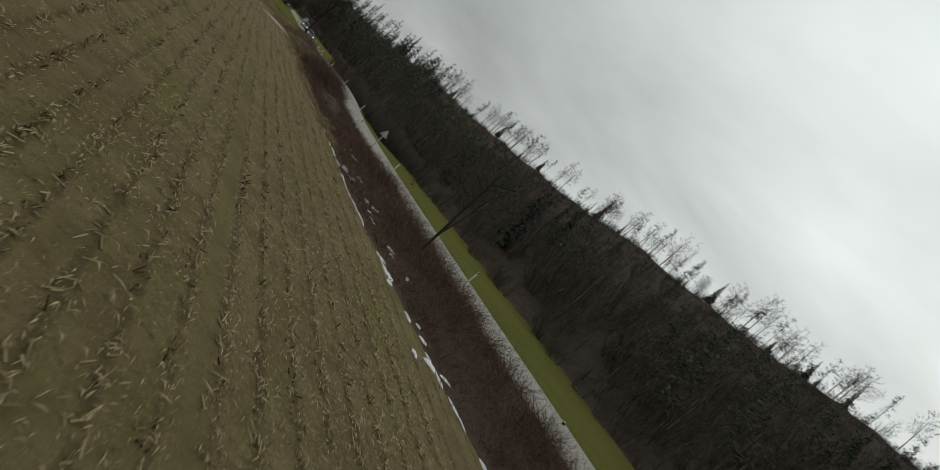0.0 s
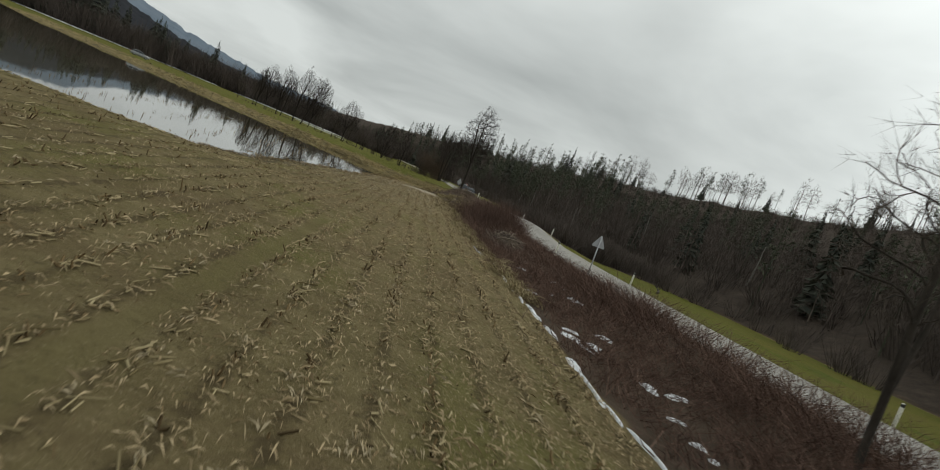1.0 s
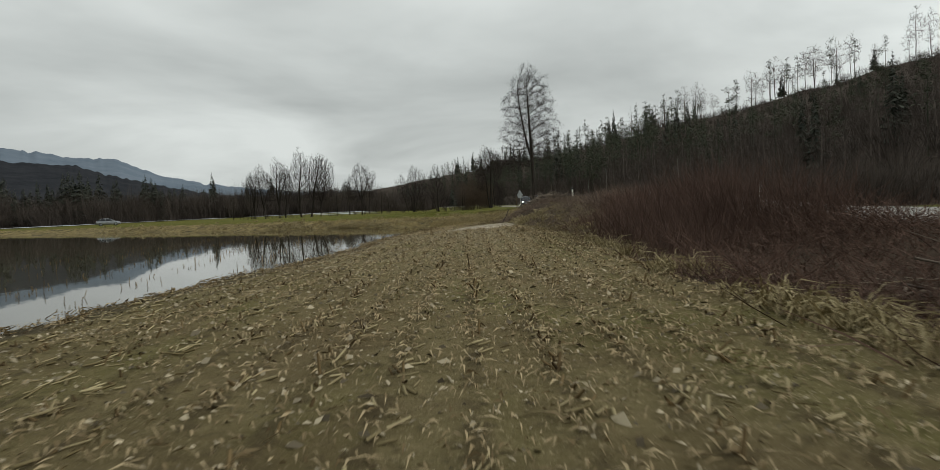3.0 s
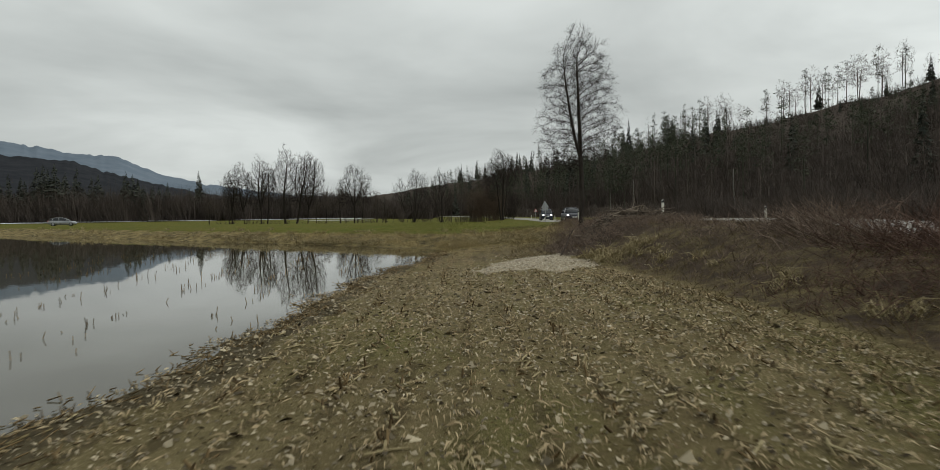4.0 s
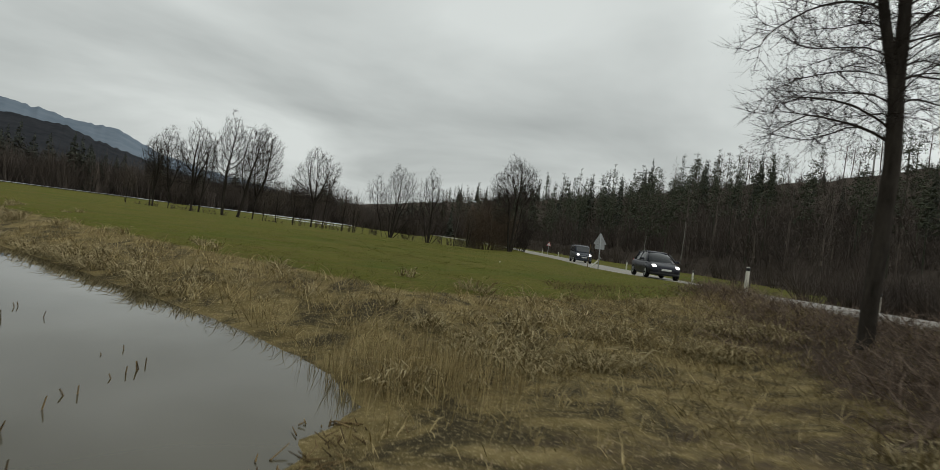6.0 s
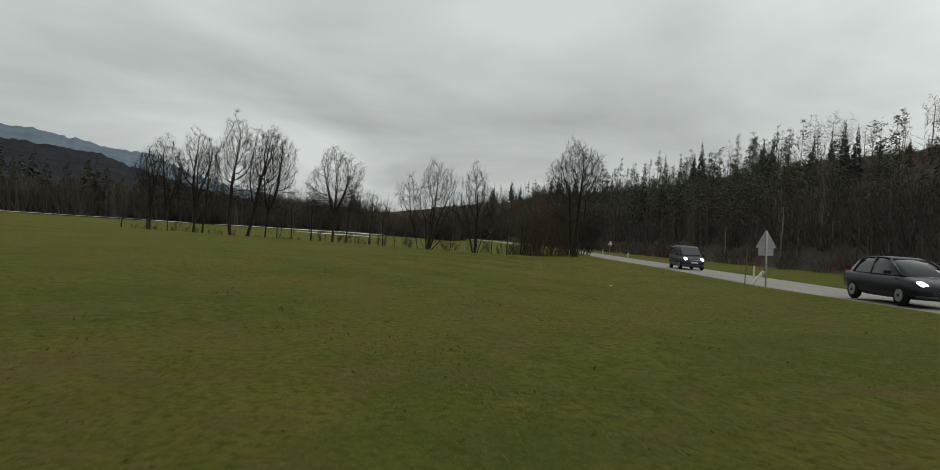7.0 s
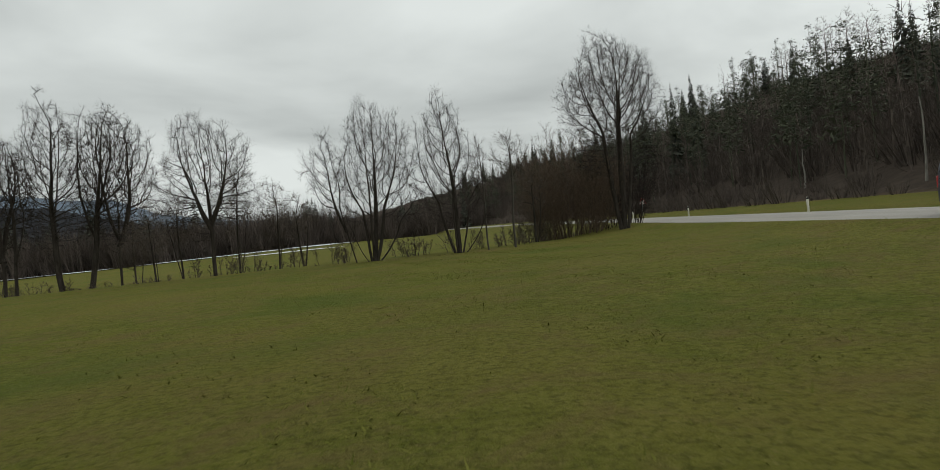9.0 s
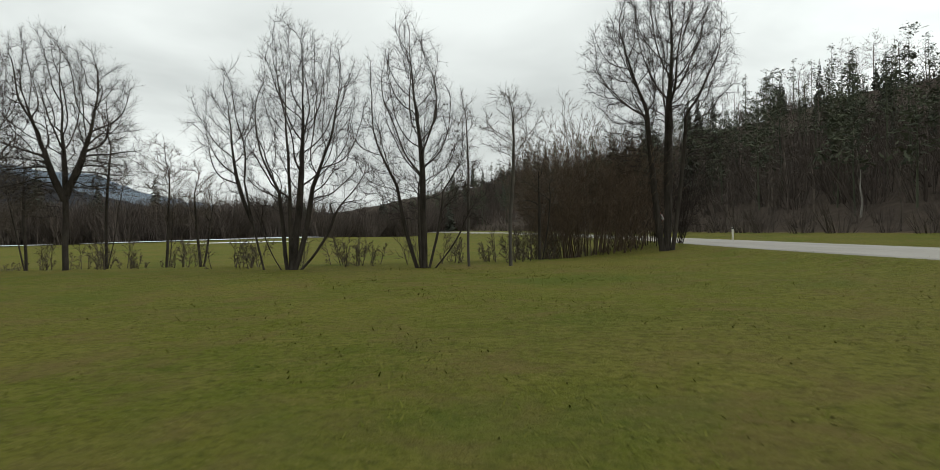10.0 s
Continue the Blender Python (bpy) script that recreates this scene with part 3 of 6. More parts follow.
def grow(rng, woods, P, D, L, R, cfg):
    """Grows whole stems at once, level by level. woods[0] takes trunk and limbs, woods[1] the twigs."""
    P, D, L, R = np.atleast_2d(P).astype(float), np.atleast_2d(D).astype(float), np.atleast_1d(L).astype(float), np.atleast_1d(R).astype(float)
    last = len(cfg["seg"]) - 1
    stem_h = L / L.max()
    for level in range(last + 1):
        N, n, tip = len(P), cfg["seg"][level], cfg["tip"][level]
        way = D / (np.linalg.norm(D, axis=1, keepdims=True) + 1e-9)
        if level == last:
            end = P + way * L[:, None]
            side = np.cross(way, rng.normal(0, 1, (N, 3)))
            side *= (R * 0.9 / (np.linalg.norm(side, axis=1) + 1e-9))[:, None]
            woods[1].flat.append(np.stack([P - side, P + side, end], 1))
            return
        pts = [P]
        for _ in range(n):
            way = way + rng.normal(0, cfg["wander"][level], (N, 3)) + np.array([0, 0, cfg["up"][level]])
            way /= np.linalg.norm(way, axis=1, keepdims=True) + 1e-9
            pts.append(pts[-1] + way * (L / n)[:, None])
        pts = np.stack(pts, 1)
        radii = R[:, None] * np.linspace(1, tip, n + 1)
        if level == 0:
            radii[:, 0] *= 1.35
        woods[0 if level < cfg["limb"] else 1].stack(pts, radii, cfg["sides"][level])
        k, first = cfg["kids"][level], cfg["first"][level]
        t = first + (1 - first) * (np.arange(k) + rng.uniform(0.1, 0.9, (N, k))) / k
        t = np.minimum(t, 0.985)
        i = np.minimum((t * n).astype(int), n - 1)
        f = (t * n - i)[..., None]
        row = np.arange(N)[:, None]
        at = pts[row, i] * (1 - f) + pts[row, i + 1] * f
        along = pts[row, i + 1] - pts[row, i]
        along /= np.linalg.norm(along, axis=2, keepdims=True) + 1e-9
        side = np.cross(along, rng.normal(0, 1, along.shape))
        side /= np.linalg.norm(side, axis=2, keepdims=True) + 1e-9
        ang = np.radians(rng.normal(cfg["angle"][level], cfg["spread"], (N, k)))[..., None]
        D = (along * np.cos(ang) + side * np.sin(ang)).reshape(-1, 3)
        rel = (t - first) / (1 - first)
        if level == 0:
            size = cfg["reach"] * cfg["shape"](rel) * stem_h[:, None]
        else:
            size = L[:, None] * cfg["ratio"][level] * (1.0 - 0.5 * rel)
        L = (size * rng.uniform(0.75, 1.2, (N, k))).ravel()
        R = np.maximum(R[:, None] * (1 - (1 - tip) * t) * cfg["thin"][level], cfg["least"]).ravel()
        P = at.reshape(-1, 3)


def dome(rel):
    return 0.30 + 0.80 * np.sin(math.pi * np.clip(0.15 + rel * 0.78, 0, 1)) ** 0.8


COPSE = dict(seg=[5, 3, 2, 1], wander=[0.06, 0.16, 0.15, 0], up=[0.02, 0.12, 0.08, 0], tip=[0.15, 0.2, 0.3, 0.2], sides=[5, 3, 3, 3],
             kids=[14, 6, 6], first=[0.32, 0.15, 0.1], angle=[44, 40, 34], spread=12, ratio=[0, 0.55, 0.8], thin=[0.4, 0.45, 0.6], least=0.014, limb=1, shape=dome, reach=2.6)


def tree_parts(parent, woods, bark, twig):
    v, t = woods[0].arrays()
    trunk = part("trunk", tri_mesh("trunk", v, t, bark), None, parent)
    trunk.data.polygons.foreach_set("use_smooth", np.ones(len(t), bool))
    v, t = woods[1].arrays()
    if len(t):
        part("crown", tri_mesh("crown", v, t, twig), None, parent, "leafless twigs")


def sample_crown(rng, lumps):
    """Points spread through ellipsoids (dx, dy, dz, rx, ry, rz, count), thicker towards the outside."""
    out = []
    for cx, cy, cz, rx, ry, rz, n in lumps:
        d = rng.normal(0, 1, (n, 3))
        d /= np.linalg.norm(d, axis=1, keepdims=True)
        d *= (rng.uniform(0, 1, (n, 1)) ** (1 / 2.7)) * (1 + 0.13 * np.sin(5 * d[:, :1] + 3 * d[:, 2:3] + cx) + 0.09 * np.sin(9 * d[:, 1:2] - 7 * d[:, 2:3] + cz))
        out.append(np.array([cx, cy, cz]) + d * np.array([rx, ry, rz]))
    return np.concatenate(out)


def stem_line(base, lean, heading, length, straighten, step, rng, wander=0.03):
    """A stem that leaves the ground at a lean (degrees) and bends towards the vertical."""
    p, pts = np.array(base, float), [np.array(base, float)]
    drift = rng.normal(0, wander, 3)
    n = max(2, int(length / step))
    for k in range(n):
        a = radians(lean * (1 - straighten * k / n))
        d = np.array([math.sin(a) * math.cos(radians(heading)), math.sin(a) * math.sin(radians(heading)), math.cos(a)]) + drift
        drift = 0.75 * drift + rng.normal(0, wander, 3)
        p = p + d / np.linalg.norm(d) * step
        pts.append(p)
    return np.array(pts)


def colonise(rng, targets, stems, step, kill, sway=0.10, up=0.06, keep=0.55, rounds=80):
    """Grows branches from the stems towards the targets, which are used up as they are met."""
    most = 9000
    pos, head, parent, kids = np.zeros((most, 3)), np.zeros((most, 3)), np.full(most, -1), np.zeros(most, int)
    n = 0
    for line in stems:
        for k, p in enumerate(line):
            pos[n], parent[n] = p, n - 1 if k else -1
            head[n] = unit(line[min(k + 1, len(line) - 1)] - line[max(k - 1, 0)])
            n += 1
    near_d, near_i = np.full(len(targets), 1e9), np.zeros(len(targets), int)

    def meet(lo, hi):
        d = np.linalg.norm(targets[:, None] - pos[None, lo:hi], axis=2)
        j = d.argmin(1)
        best = d[np.arange(len(targets)), j]
        closer = best < near_d
        near_d[closer], near_i[closer] = best[closer], lo + j[closer]

    meet(0, n)
    for _ in range(rounds):
        live = (near_d > kill) & (near_d < 6.0) & (kids[near_i] < 4)
        if not live.any() or n > most - 1500:
            break
        idx = near_i[live]
        way = targets[live] - pos[idx]
        way /= np.linalg.norm(way, axis=1, keepdims=True) + 1e-9
        total = np.zeros((n, 3))
        np.add.at(total, idx, way)
        who = np.unique(idx)
        d = total[who] / (np.linalg.norm(total[who], axis=1, keepdims=True) + 1e-9)
        d = d + keep * head[who] + rng.normal(0, sway, (len(who), 3)) + np.array([0, 0, up])
        d /= np.linalg.norm(d, axis=1, keepdims=True) + 1e-9
        m = len(who)
        pos[n:n + m], head[n:n + m], parent[n:n + m] = pos[who] + d * step, d, who
        kids[who] += 1
        meet(n, n + m)
        n += m
    return pos[:n], head[:n], parent[:n]


def limb_radii(parent, base, tip, power=1.7):
    """Thickness from the number of tips that each piece carries."""
    n = len(parent)
    load = np.zeros(n)
    child = np.bincount(parent[parent >= 0], minlength=n)
    for i in range(n - 1, -1, -1):
        if child[i] == 0:
            load[i] = 1.0
        if parent[i] >= 0:
            load[parent[i]] += load[i] * 1.003
    return np.maximum(tip, base * (load / load.max()) ** (1 / power))


def bare_tree(name, label, x, y, stems, lumps, base, seed, bark=None, twig=None, group="", step=0.24, kill=0.36, sway=0.08, up=0.13, keep=0.80, tip=0.0045, twigs=6, shoot=0.52, droop=0.0, power=1.7, wide=1.0):
    """A leafless tree. stems: rows of (dx, dz, lean, heading, length, straighten); lumps: the crown's outline."""
    rng = np.random.default_rng(seed)
    lines = []
    for dx, dz, lean, way, length, straight in stems:
        base_at = (dx, rng.uniform(-0.1, 0.1) * (len(stems) > 1), dz) if dz <= 0 else lines[0][np.abs(lines[0][:, 2] - dz).argmin()]
        lines.append(stem_line(base_at, lean, way, length, straight, step, rng, 0.022))
    pos, head, parent = colonise(rng, sample_crown(rng, lumps), lines, step, kill, sway, up, keep)
    r = limb_radii(parent, base, tip, power)
    r[parent < 0] *= 1.35
    if droop:
        # the outer ends of low limbs sink under their weight
        far = np.hypot(pos[:, 0], pos[:, 1])
        low = np.clip((lumps[0][2] + 1.5 - pos[:, 2]) / 4.0, 0, 1)
        pos[:, 2] -= droop * low * np.maximum(far - 0.6, 0) ** 1.6
    i = np.nonzero(parent >= 0)[0]
    p, q = pos[parent[i]], pos[i]
    r0, r1 = np.minimum(r[parent[i]], 1.22 * r[i]), r[i]
    q = q + (q - p) / (np.linalg.norm(q - p, axis=1, keepdims=True) + 1e-9) * (0.25 * r1)[:, None]
    pts, rad = np.stack([p, q], 1), np.stack([r0, r1], 1)
    trunk, crown = Wood(), Wood()
    for wood, some, sides in ((trunk, r1 > 0.035, 8), (trunk, (r1 <= 0.035) & (r1 > 0.014), 5), (crown, r1 <= 0.014, 3)):
        if some.any():
            wood.stack(pts[some], rad[some], sides)
    thin = np.nonzero(r < 0.020)[0]
    if len(thin) == 0:
        thin = np.arange(len(r))
    at = np.repeat(thin, twigs)
    m = len(at)
    p = pos[at]
    d = head[at] * 0.9 + rng.normal(0, 0.62, (m, 3)) + np.array([0, 0, 0.24 - droop])
    d /= np.linalg.norm(d, axis=1, keepdims=True)
    L = shoot * rng.uniform(0.45, 1.25, m)

    def shoots(p, d, L, w):
        side = np.cross(d, rng.normal(0, 1, d.shape))
        side *= (wide * w / (np.linalg.norm(side, axis=1) + 1e-9))[:, None]
        crown.flat.append(np.stack([p - side, p + side, p + d * L[:, None]], 1))

    shoots(p, d, L, rng.uniform(0.004, 0.0065, m))
    p2 = p + d * (L * rng.uniform(0.25, 0.7, m))[:, None]
    for spread in (0.4, 0.55):
        d2 = d * 0.85 + rng.normal(0, spread, (m, 3))
        d2 /= np.linalg.norm(d2, axis=1, keepdims=True)
        shoots(p2, d2, L * 0.65, rng.uniform(0.003, 0.005, m))
    ob = thing(name, label, "tree", group, at=(x, y, land1(x, y) - 0.12))
    tree_parts(ob, [trunk, crown], bark or M_BARK, twig or M_TWIG)
    return ob


def build_valley_trees():
    brook = "trees along the brook"
    bare_tree("tall_ash_tree", "tall leafless tree with arching lower limbs by the road", 6.6, 35.5,
              [(0, 0, 0.4, 180, 11.2, 0.5), (0, 4.9, 15, 180, 6.4, 0.85)],
              [(0.1, 0, 6.8, 2.7, 2.5, 2.3, 720), (0.0, 0, 9.4, 2.35, 2.2, 2.6, 820), (-0.1, 0, 11.3, 1.5, 1.4, 1.6, 320), (-1.3, 0, 4.5, 1.5, 1.4, 0.8, 200), (1.0, 0.5, 5.2, 1.3, 1.2, 0.7, 120)],
              0.155, 11, sway=0.10, up=0.22, keep=1.0, droop=0.035, kill=0.31, power=1.9)
    bare_tree("lone_tree", "leafless tree with a broad open crown", -20.7, 108.8, [(0, 0, 1, 0, 5.4, 0.5), (0.0, 3.0, 26, 200, 2.2, 0.5), (0.0, 3.4, 28, 10, 2.2, 0.5)],
              [(0.3, 0, 6.4, 3.15, 2.9, 3.8, 1800), (-2.1, 0, 3.9, 1.4, 1.0, 0.8, 130), (2.0, 0, 4.2, 1.0, 1.0, 0.8, 80)], 0.165, 21, group=brook, wide=0.9)
    bare_tree("willow_tree", "many-stemmed leafless willow at the meadow's edge", -9.9, 104.0,
              [(-0.1, 0, 8, 180, 3.0, 0.6), (0.15, 0, 20, 5, 3.2, 0.6), (-0.2, 0, 32, 185, 2.0, 0.7), (0.3, 0, 44, 0, 2.4, 0.6), (0.1, 0, 12, 60, 3.4, 0.5), (0.0, 0, 15, -70, 3.0, 0.5)],
              [(0.75, 0, 5.3, 2.25, 2.1, 3.6, 2200), (2.1, 0, 2.9, 1.2, 1.0, 1.0, 200), (-1.0, 0, 3.3, 1.2, 1.0, 1.3, 240)], 0.125, 31, group=brook, wide=0.85)
    bare_tree("willow_tree", "slim leafless willow stem leaning outward", -10.9, 104.4, [(0, 0, 12, 180, 3.4, 0.2), (0, 1.8, 26, 170, 1.8, 0.5)],
              [(-1.25, 0, 5.4, 1.3, 1.2, 2.0, 560)], 0.075, 32, group=brook, wide=0.85)
    bare_tree("willow_tree", "tall many-stemmed leafless willow", -5.1, 103.7,
              [(0, 0, 3, 0, 3.6, 0.5), (0.15, 0, 17, 5, 3.0, 0.7), (-0.2, 0, 18, 185, 3.2, 0.7), (0.3, 0, 42, 0, 2.2, 0.5), (0.0, 0, 9, 100, 3.4, 0.5), (-0.1, 0, 10, -100, 3.0, 0.5)],
              [(-0.2, 0, 4.4, 2.2, 2.0, 2.6, 1450), (-0.35, 0, 6.4, 1.55, 1.5, 2.5, 900), (1.4, 0, 2.3, 1.1, 0.9, 0.9, 170)], 0.115, 33, group=brook, wide=0.85)
    slim = dict(bark=M_BARK_GREY, twig=M_TWIG_GREY, group=brook, kill=0.30, step=0.20)
    bare_tree("young_tree", "slender leafless young tree", -2.0, 104.2, [(0, 0, 3, 20, 4.8, 0.5)], [(0.3, 0, 4.9, 1.1, 0.9, 1.7, 210)], 0.065, 41, **slim)
    bare_tree("young_tree", "thin upright leafless young tree", -3.5, 104.3, [(0, 0, 1, 20, 5.4, 0.5)], [(0, 0, 4.3, 0.65, 0.6, 2.3, 150)], 0.05, 42, **slim)
    bare_tree("lime_tree", "big round-crowned leafless tree with several trunks", 5.3, 109.2, [(-0.16, 0, 9, 180, 6.4, 0.8), (0.02, 0, 1.5, 20, 6.8, 0.5), (0.2, 0, 11, 0, 6.2, 0.8), (0.05, 0, 9, 80, 6.4, 0.8)],
              [(0.05, 0, 8.6, 3.05, 2.9, 3.6, 3000), (-1.6, 0, 4.6, 1.2, 1.0, 1.2, 180), (1.9, 0, 4.6, 1.0, 1.0, 1.0, 120)], 0.165, 57, group=brook, keep=0.9, kill=0.32, power=1.8, wide=0.95)
    spots = [(-42.4, 3, 180, 0.18, (-0.7, 7.8, 2.8, 4.1)), (-39.5, 1, 0, 0.21, (0.3, 8.2, 2.8, 4.7)), (-34.6, 1.5, 180, 0.21, (0.2, 9.2, 2.7, 5.6)),
             (-32.9, 12, 0, 0.20, (1.9, 9.0, 2.4, 4.9)), (-30.8, 3, 0, 0.19, (0.9, 8.2, 2.6, 5.3)), (-38.0, 2, 0, 0.12, (0.3, 9.2, 1.5, 2.6)), (-44.6, 3, 180, 0.13, (-0.4, 8.0, 1.8, 2.8))]
    for k, (x, lean, way, r, (dx, cz, rx, rz)) in enumerate(spots):
        bare_tree("poplar_tree", "tall leafless tree with a fan of fine twigs", x, 116.0 + 0.5 * math.sin(k * 2.1), [(0, 0, lean, way, cz * 0.75, 0.5), (0, 3.2, 14 + 2 * k, 190 - 40 * k, 3.4, 0.6), (0, 4.0, 20, 20 + 50 * k, 2.6, 0.6)],
                  [(dx, 0, cz, rx, rx, rz, 1900 if r > 0.15 else 550)], r, 60 + k, group=brook, step=0.30, kill=0.38, up=0.08, twigs=5, shoot=0.55, tip=0.008, power=1.9, wide=1.5)
    for k, (x, y, h) in enumerate([(-19.4, 109.6, 7.4), (-17.0, 110.2, 6.0), (-23.5, 110.5, 6.2), (-26.4, 113.0, 6.5), (-15.4, 110.0, 4.8), (-46.0, 118.0, 8.5), (-51.0, 121.0, 6.0), (-0.4, 108.5, 5.0), (-28.6, 114.5, 5.4)]):
        bare_tree("small_tree", "small leafless tree in the brook's hedge", x, y, [(0, 0, 3, k * 60, h * 0.75, 0.5), (0.1, 0, 14, k * 97, h * 0.6, 0.5)],
                  [(0.1, 0, h * 0.64, h * 0.17, h * 0.17, h * 0.34, 230)], 0.065, 80 + k, twig=M_TWIG_GREY, group=brook, kill=0.34, wide=1.6)
    bare_tree("roadside_tree", "young leafless tree in the brush beside the road", 9.4, -46.9, [(0, 0, 4, 200, 5.6, 0.4), (0, 1.6, 20, 30, 3.0, 0.4)],
              [(-0.2, 0, 4.7, 1.8, 1.7, 2.1, 190)], 0.075, 95, twig=M_TWIG_GREY, kill=0.34, step=0.22, up=0.15, keep=0.9, twigs=3, shoot=0.55, power=2.0)


def variant(base, **changes):
    return {**base, **changes}


def bush(name, label, x, y, r, h, stems, seed, material, group="", category="bush"):
    rng = np.random.default_rng(seed)
    woods = [Wood(), Wood()]
    cfg = variant(COPSE, seg=[4, 3, 2, 1], kids=[8, 4, 4], first=[0.08, 0.12, 0.1], angle=[36, 40, 42], reach=h * 0.34, least=0.009, up=[0.05, 0.08, 0.05, 0])
    a, q = rng.uniform(0, 2 * math.pi, stems), r * np.sqrt(rng.uniform(0, 1, stems))
    p = np.column_stack([q * np.cos(a), q * np.sin(a), np.full(stems, -0.15)])
    way = np.column_stack([0.4 * np.cos(a) * q / r, 0.4 * np.sin(a) * q / r, np.ones(stems)])
    grow(rng, woods, p, way, h * rng.uniform(0.55, 1.0, stems) * (1 - 0.35 * (q / r) ** 2), np.full(stems, 0.02), cfg)
    ob = thing(name, label, category, group, at=(x, y, land1(x, y)))
    v, t = woods[0].arrays()
    tagged(part("stems", tri_mesh("stems", v, t, material), None, ob), kind="stuff")
    v, t = woods[1].arrays()
    tagged(part("crown", tri_mesh("crown", v, t, material), None, ob), kind="stuff")
    return ob


def spruce_arrays(rng, h, r, sprays=430):
    """A spruce: a ragged cone of drooping sprays."""
    wood = Wood()
    wood.add(np.array([[0, 0, -0.3], [0, 0, h * 0.5], [0, 0, h * 0.98]]), np.array([0.010 * h, 0.006 * h, 0.01]), 4)
    f = rng.uniform(0, 1, sprays) ** 1.25
    a = rng.uniform(0, 2 * math.pi, sprays)
    lump = 0.78 + 0.22 * np.sin(f * 31 + a * 2) + rng.normal(0, 0.08, sprays)
    q = r * (1 - f) ** 0.9 * lump + 0.06
    z = h * (0.07 + 0.92 * f)
    out = np.column_stack([np.cos(a), np.sin(a), np.zeros(sprays)])
    side = np.column_stack([-np.sin(a), np.cos(a), np.zeros(sprays)])
    inner = out * (q * rng.uniform(0.05, 0.4, sprays))[:, None] + np.column_stack([np.zeros(sprays)] * 2 + [z + 0.12 * q])
    tip = out * q[:, None] + np.column_stack([np.zeros(sprays)] * 2 + [z - 0.25 * q + rng.normal(0, 0.1, sprays)])
    low = (inner + tip) / 2 + side * (rng.normal(0, 0.42, sprays) * (q + 0.2))[:, None] - np.array([0, 0, 1.0]) * (rng.uniform(0.025, 0.06, sprays) * h * (1.1 - f))[:, None]
    wood.flat.append(np.stack([inner, low, tip], 1))
    return wood.arrays()


def pine_arrays(rng, h, r, clumps=17):
    """A pine: bare lower stem, ragged clumps above."""
    wood = Wood()
    bend = rng.normal(0, 0.15, 2)
    wood.add(np.array([[0, 0, -0.3], [bend[0], bend[1], h * 0.5], [0.4 * bend[0], 0.4 * bend[1], h * 0.97]]), np.array([0.009 * h, 0.006 * h, 0.015]), 4)
    tris = []
    for i in range(clumps):
        f = rng.uniform(0, 1)
        z = h * (0.42 + 0.57 * f)
        a, q = rng.uniform(0, 2 * math.pi), 0.95 * r * (1 - 0.85 * f ** 1.3) * rng.uniform(0.1, 1.0)
        c = np.array([q * math.cos(a), q * math.sin(a), z])
        wood.add(np.array([[0, 0, z - 0.25 * q], c]), np.array([0.03, 0.012]), 3)
        size = r * rng.uniform(0.20, 0.36) * (1.1 - 0.5 * f)
        p = c + rng.normal(0, 1, (26, 3)) * size * np.array([0.80, 0.80, 0.55])
        w = rng.normal(0, 1, (26, 2, 3)) * size * 0.38 * np.array([1, 1, 0.7])
        tris += [(p[k], p[k] + w[k, 0], p[k] + w[k, 1]) for k in range(26)]
    wood.flat.append(np.array(tris))
    return wood.arrays()


def copse_arrays(rng, h, reach, points=50, twigs=2):
    """A leafless woodland tree: a slim stem, ascending limbs and a fuzz of twigs."""
    step = h * 0.055
    lines = [stem_line((0, 0, -0.3), rng.uniform(0, 4), rng.uniform(0, 360), h * 0.80, 0.5, step, rng, 0.03)]
    mid = h * (rng.uniform(0.60, 0.66) if points > 100 else rng.uniform(0.48, 0.56))
    pos, head, parent = colonise(rng, sample_crown(rng, [(0, 0, mid, reach * 0.62, reach * 0.62, h - mid, points)]), lines, step, step * 1.05, 0.12, 0.10, 0.6, 40)
    r = limb_radii(parent, 0.0105 * h, 0.018)
    i = np.nonzero(parent >= 0)[0]
    p, q = pos[parent[i]], pos[i]
    wood = Wood()
    thick = r[i] > 0.035
    wood.stack(np.stack([p, q], 1)[thick], np.stack([np.minimum(r[parent[i]], 1.3 * r[i]), r[i]], 1)[thick], 3)
    p, q, w = p[~thick], q[~thick], r[i][~thick]
    side = np.cross(q - p, rng.normal(0, 1, p.shape))
    side *= (w / (np.linalg.norm(side, axis=1) + 1e-9))[:, None]
    wood.flat.append(np.stack([p - side, p + side, q + side * 0.8], 1))
    wood.flat.append(np.stack([p - side, q + side * 0.8, q - side * 0.8], 1))
    at = np.repeat(np.nonzero(r < 0.03)[0], twigs)
    d = head[at] * 0.7 + rng.normal(0, 0.5, (len(at), 3)) + np.array([0, 0, 0.25])
    d *= (h * rng.uniform(0.04, 0.10, len(at)) / np.linalg.norm(d, axis=1))[:, None]
    side = np.cross(d, rng.normal(0, 1, d.shape))
    side *= (0.026 / (np.linalg.norm(side, axis=1) + 1e-9))[:, None]
    wood.flat.append(np.stack([pos[at] - side, pos[at] + side, pos[at] + d], 1))
    return wood.arrays()


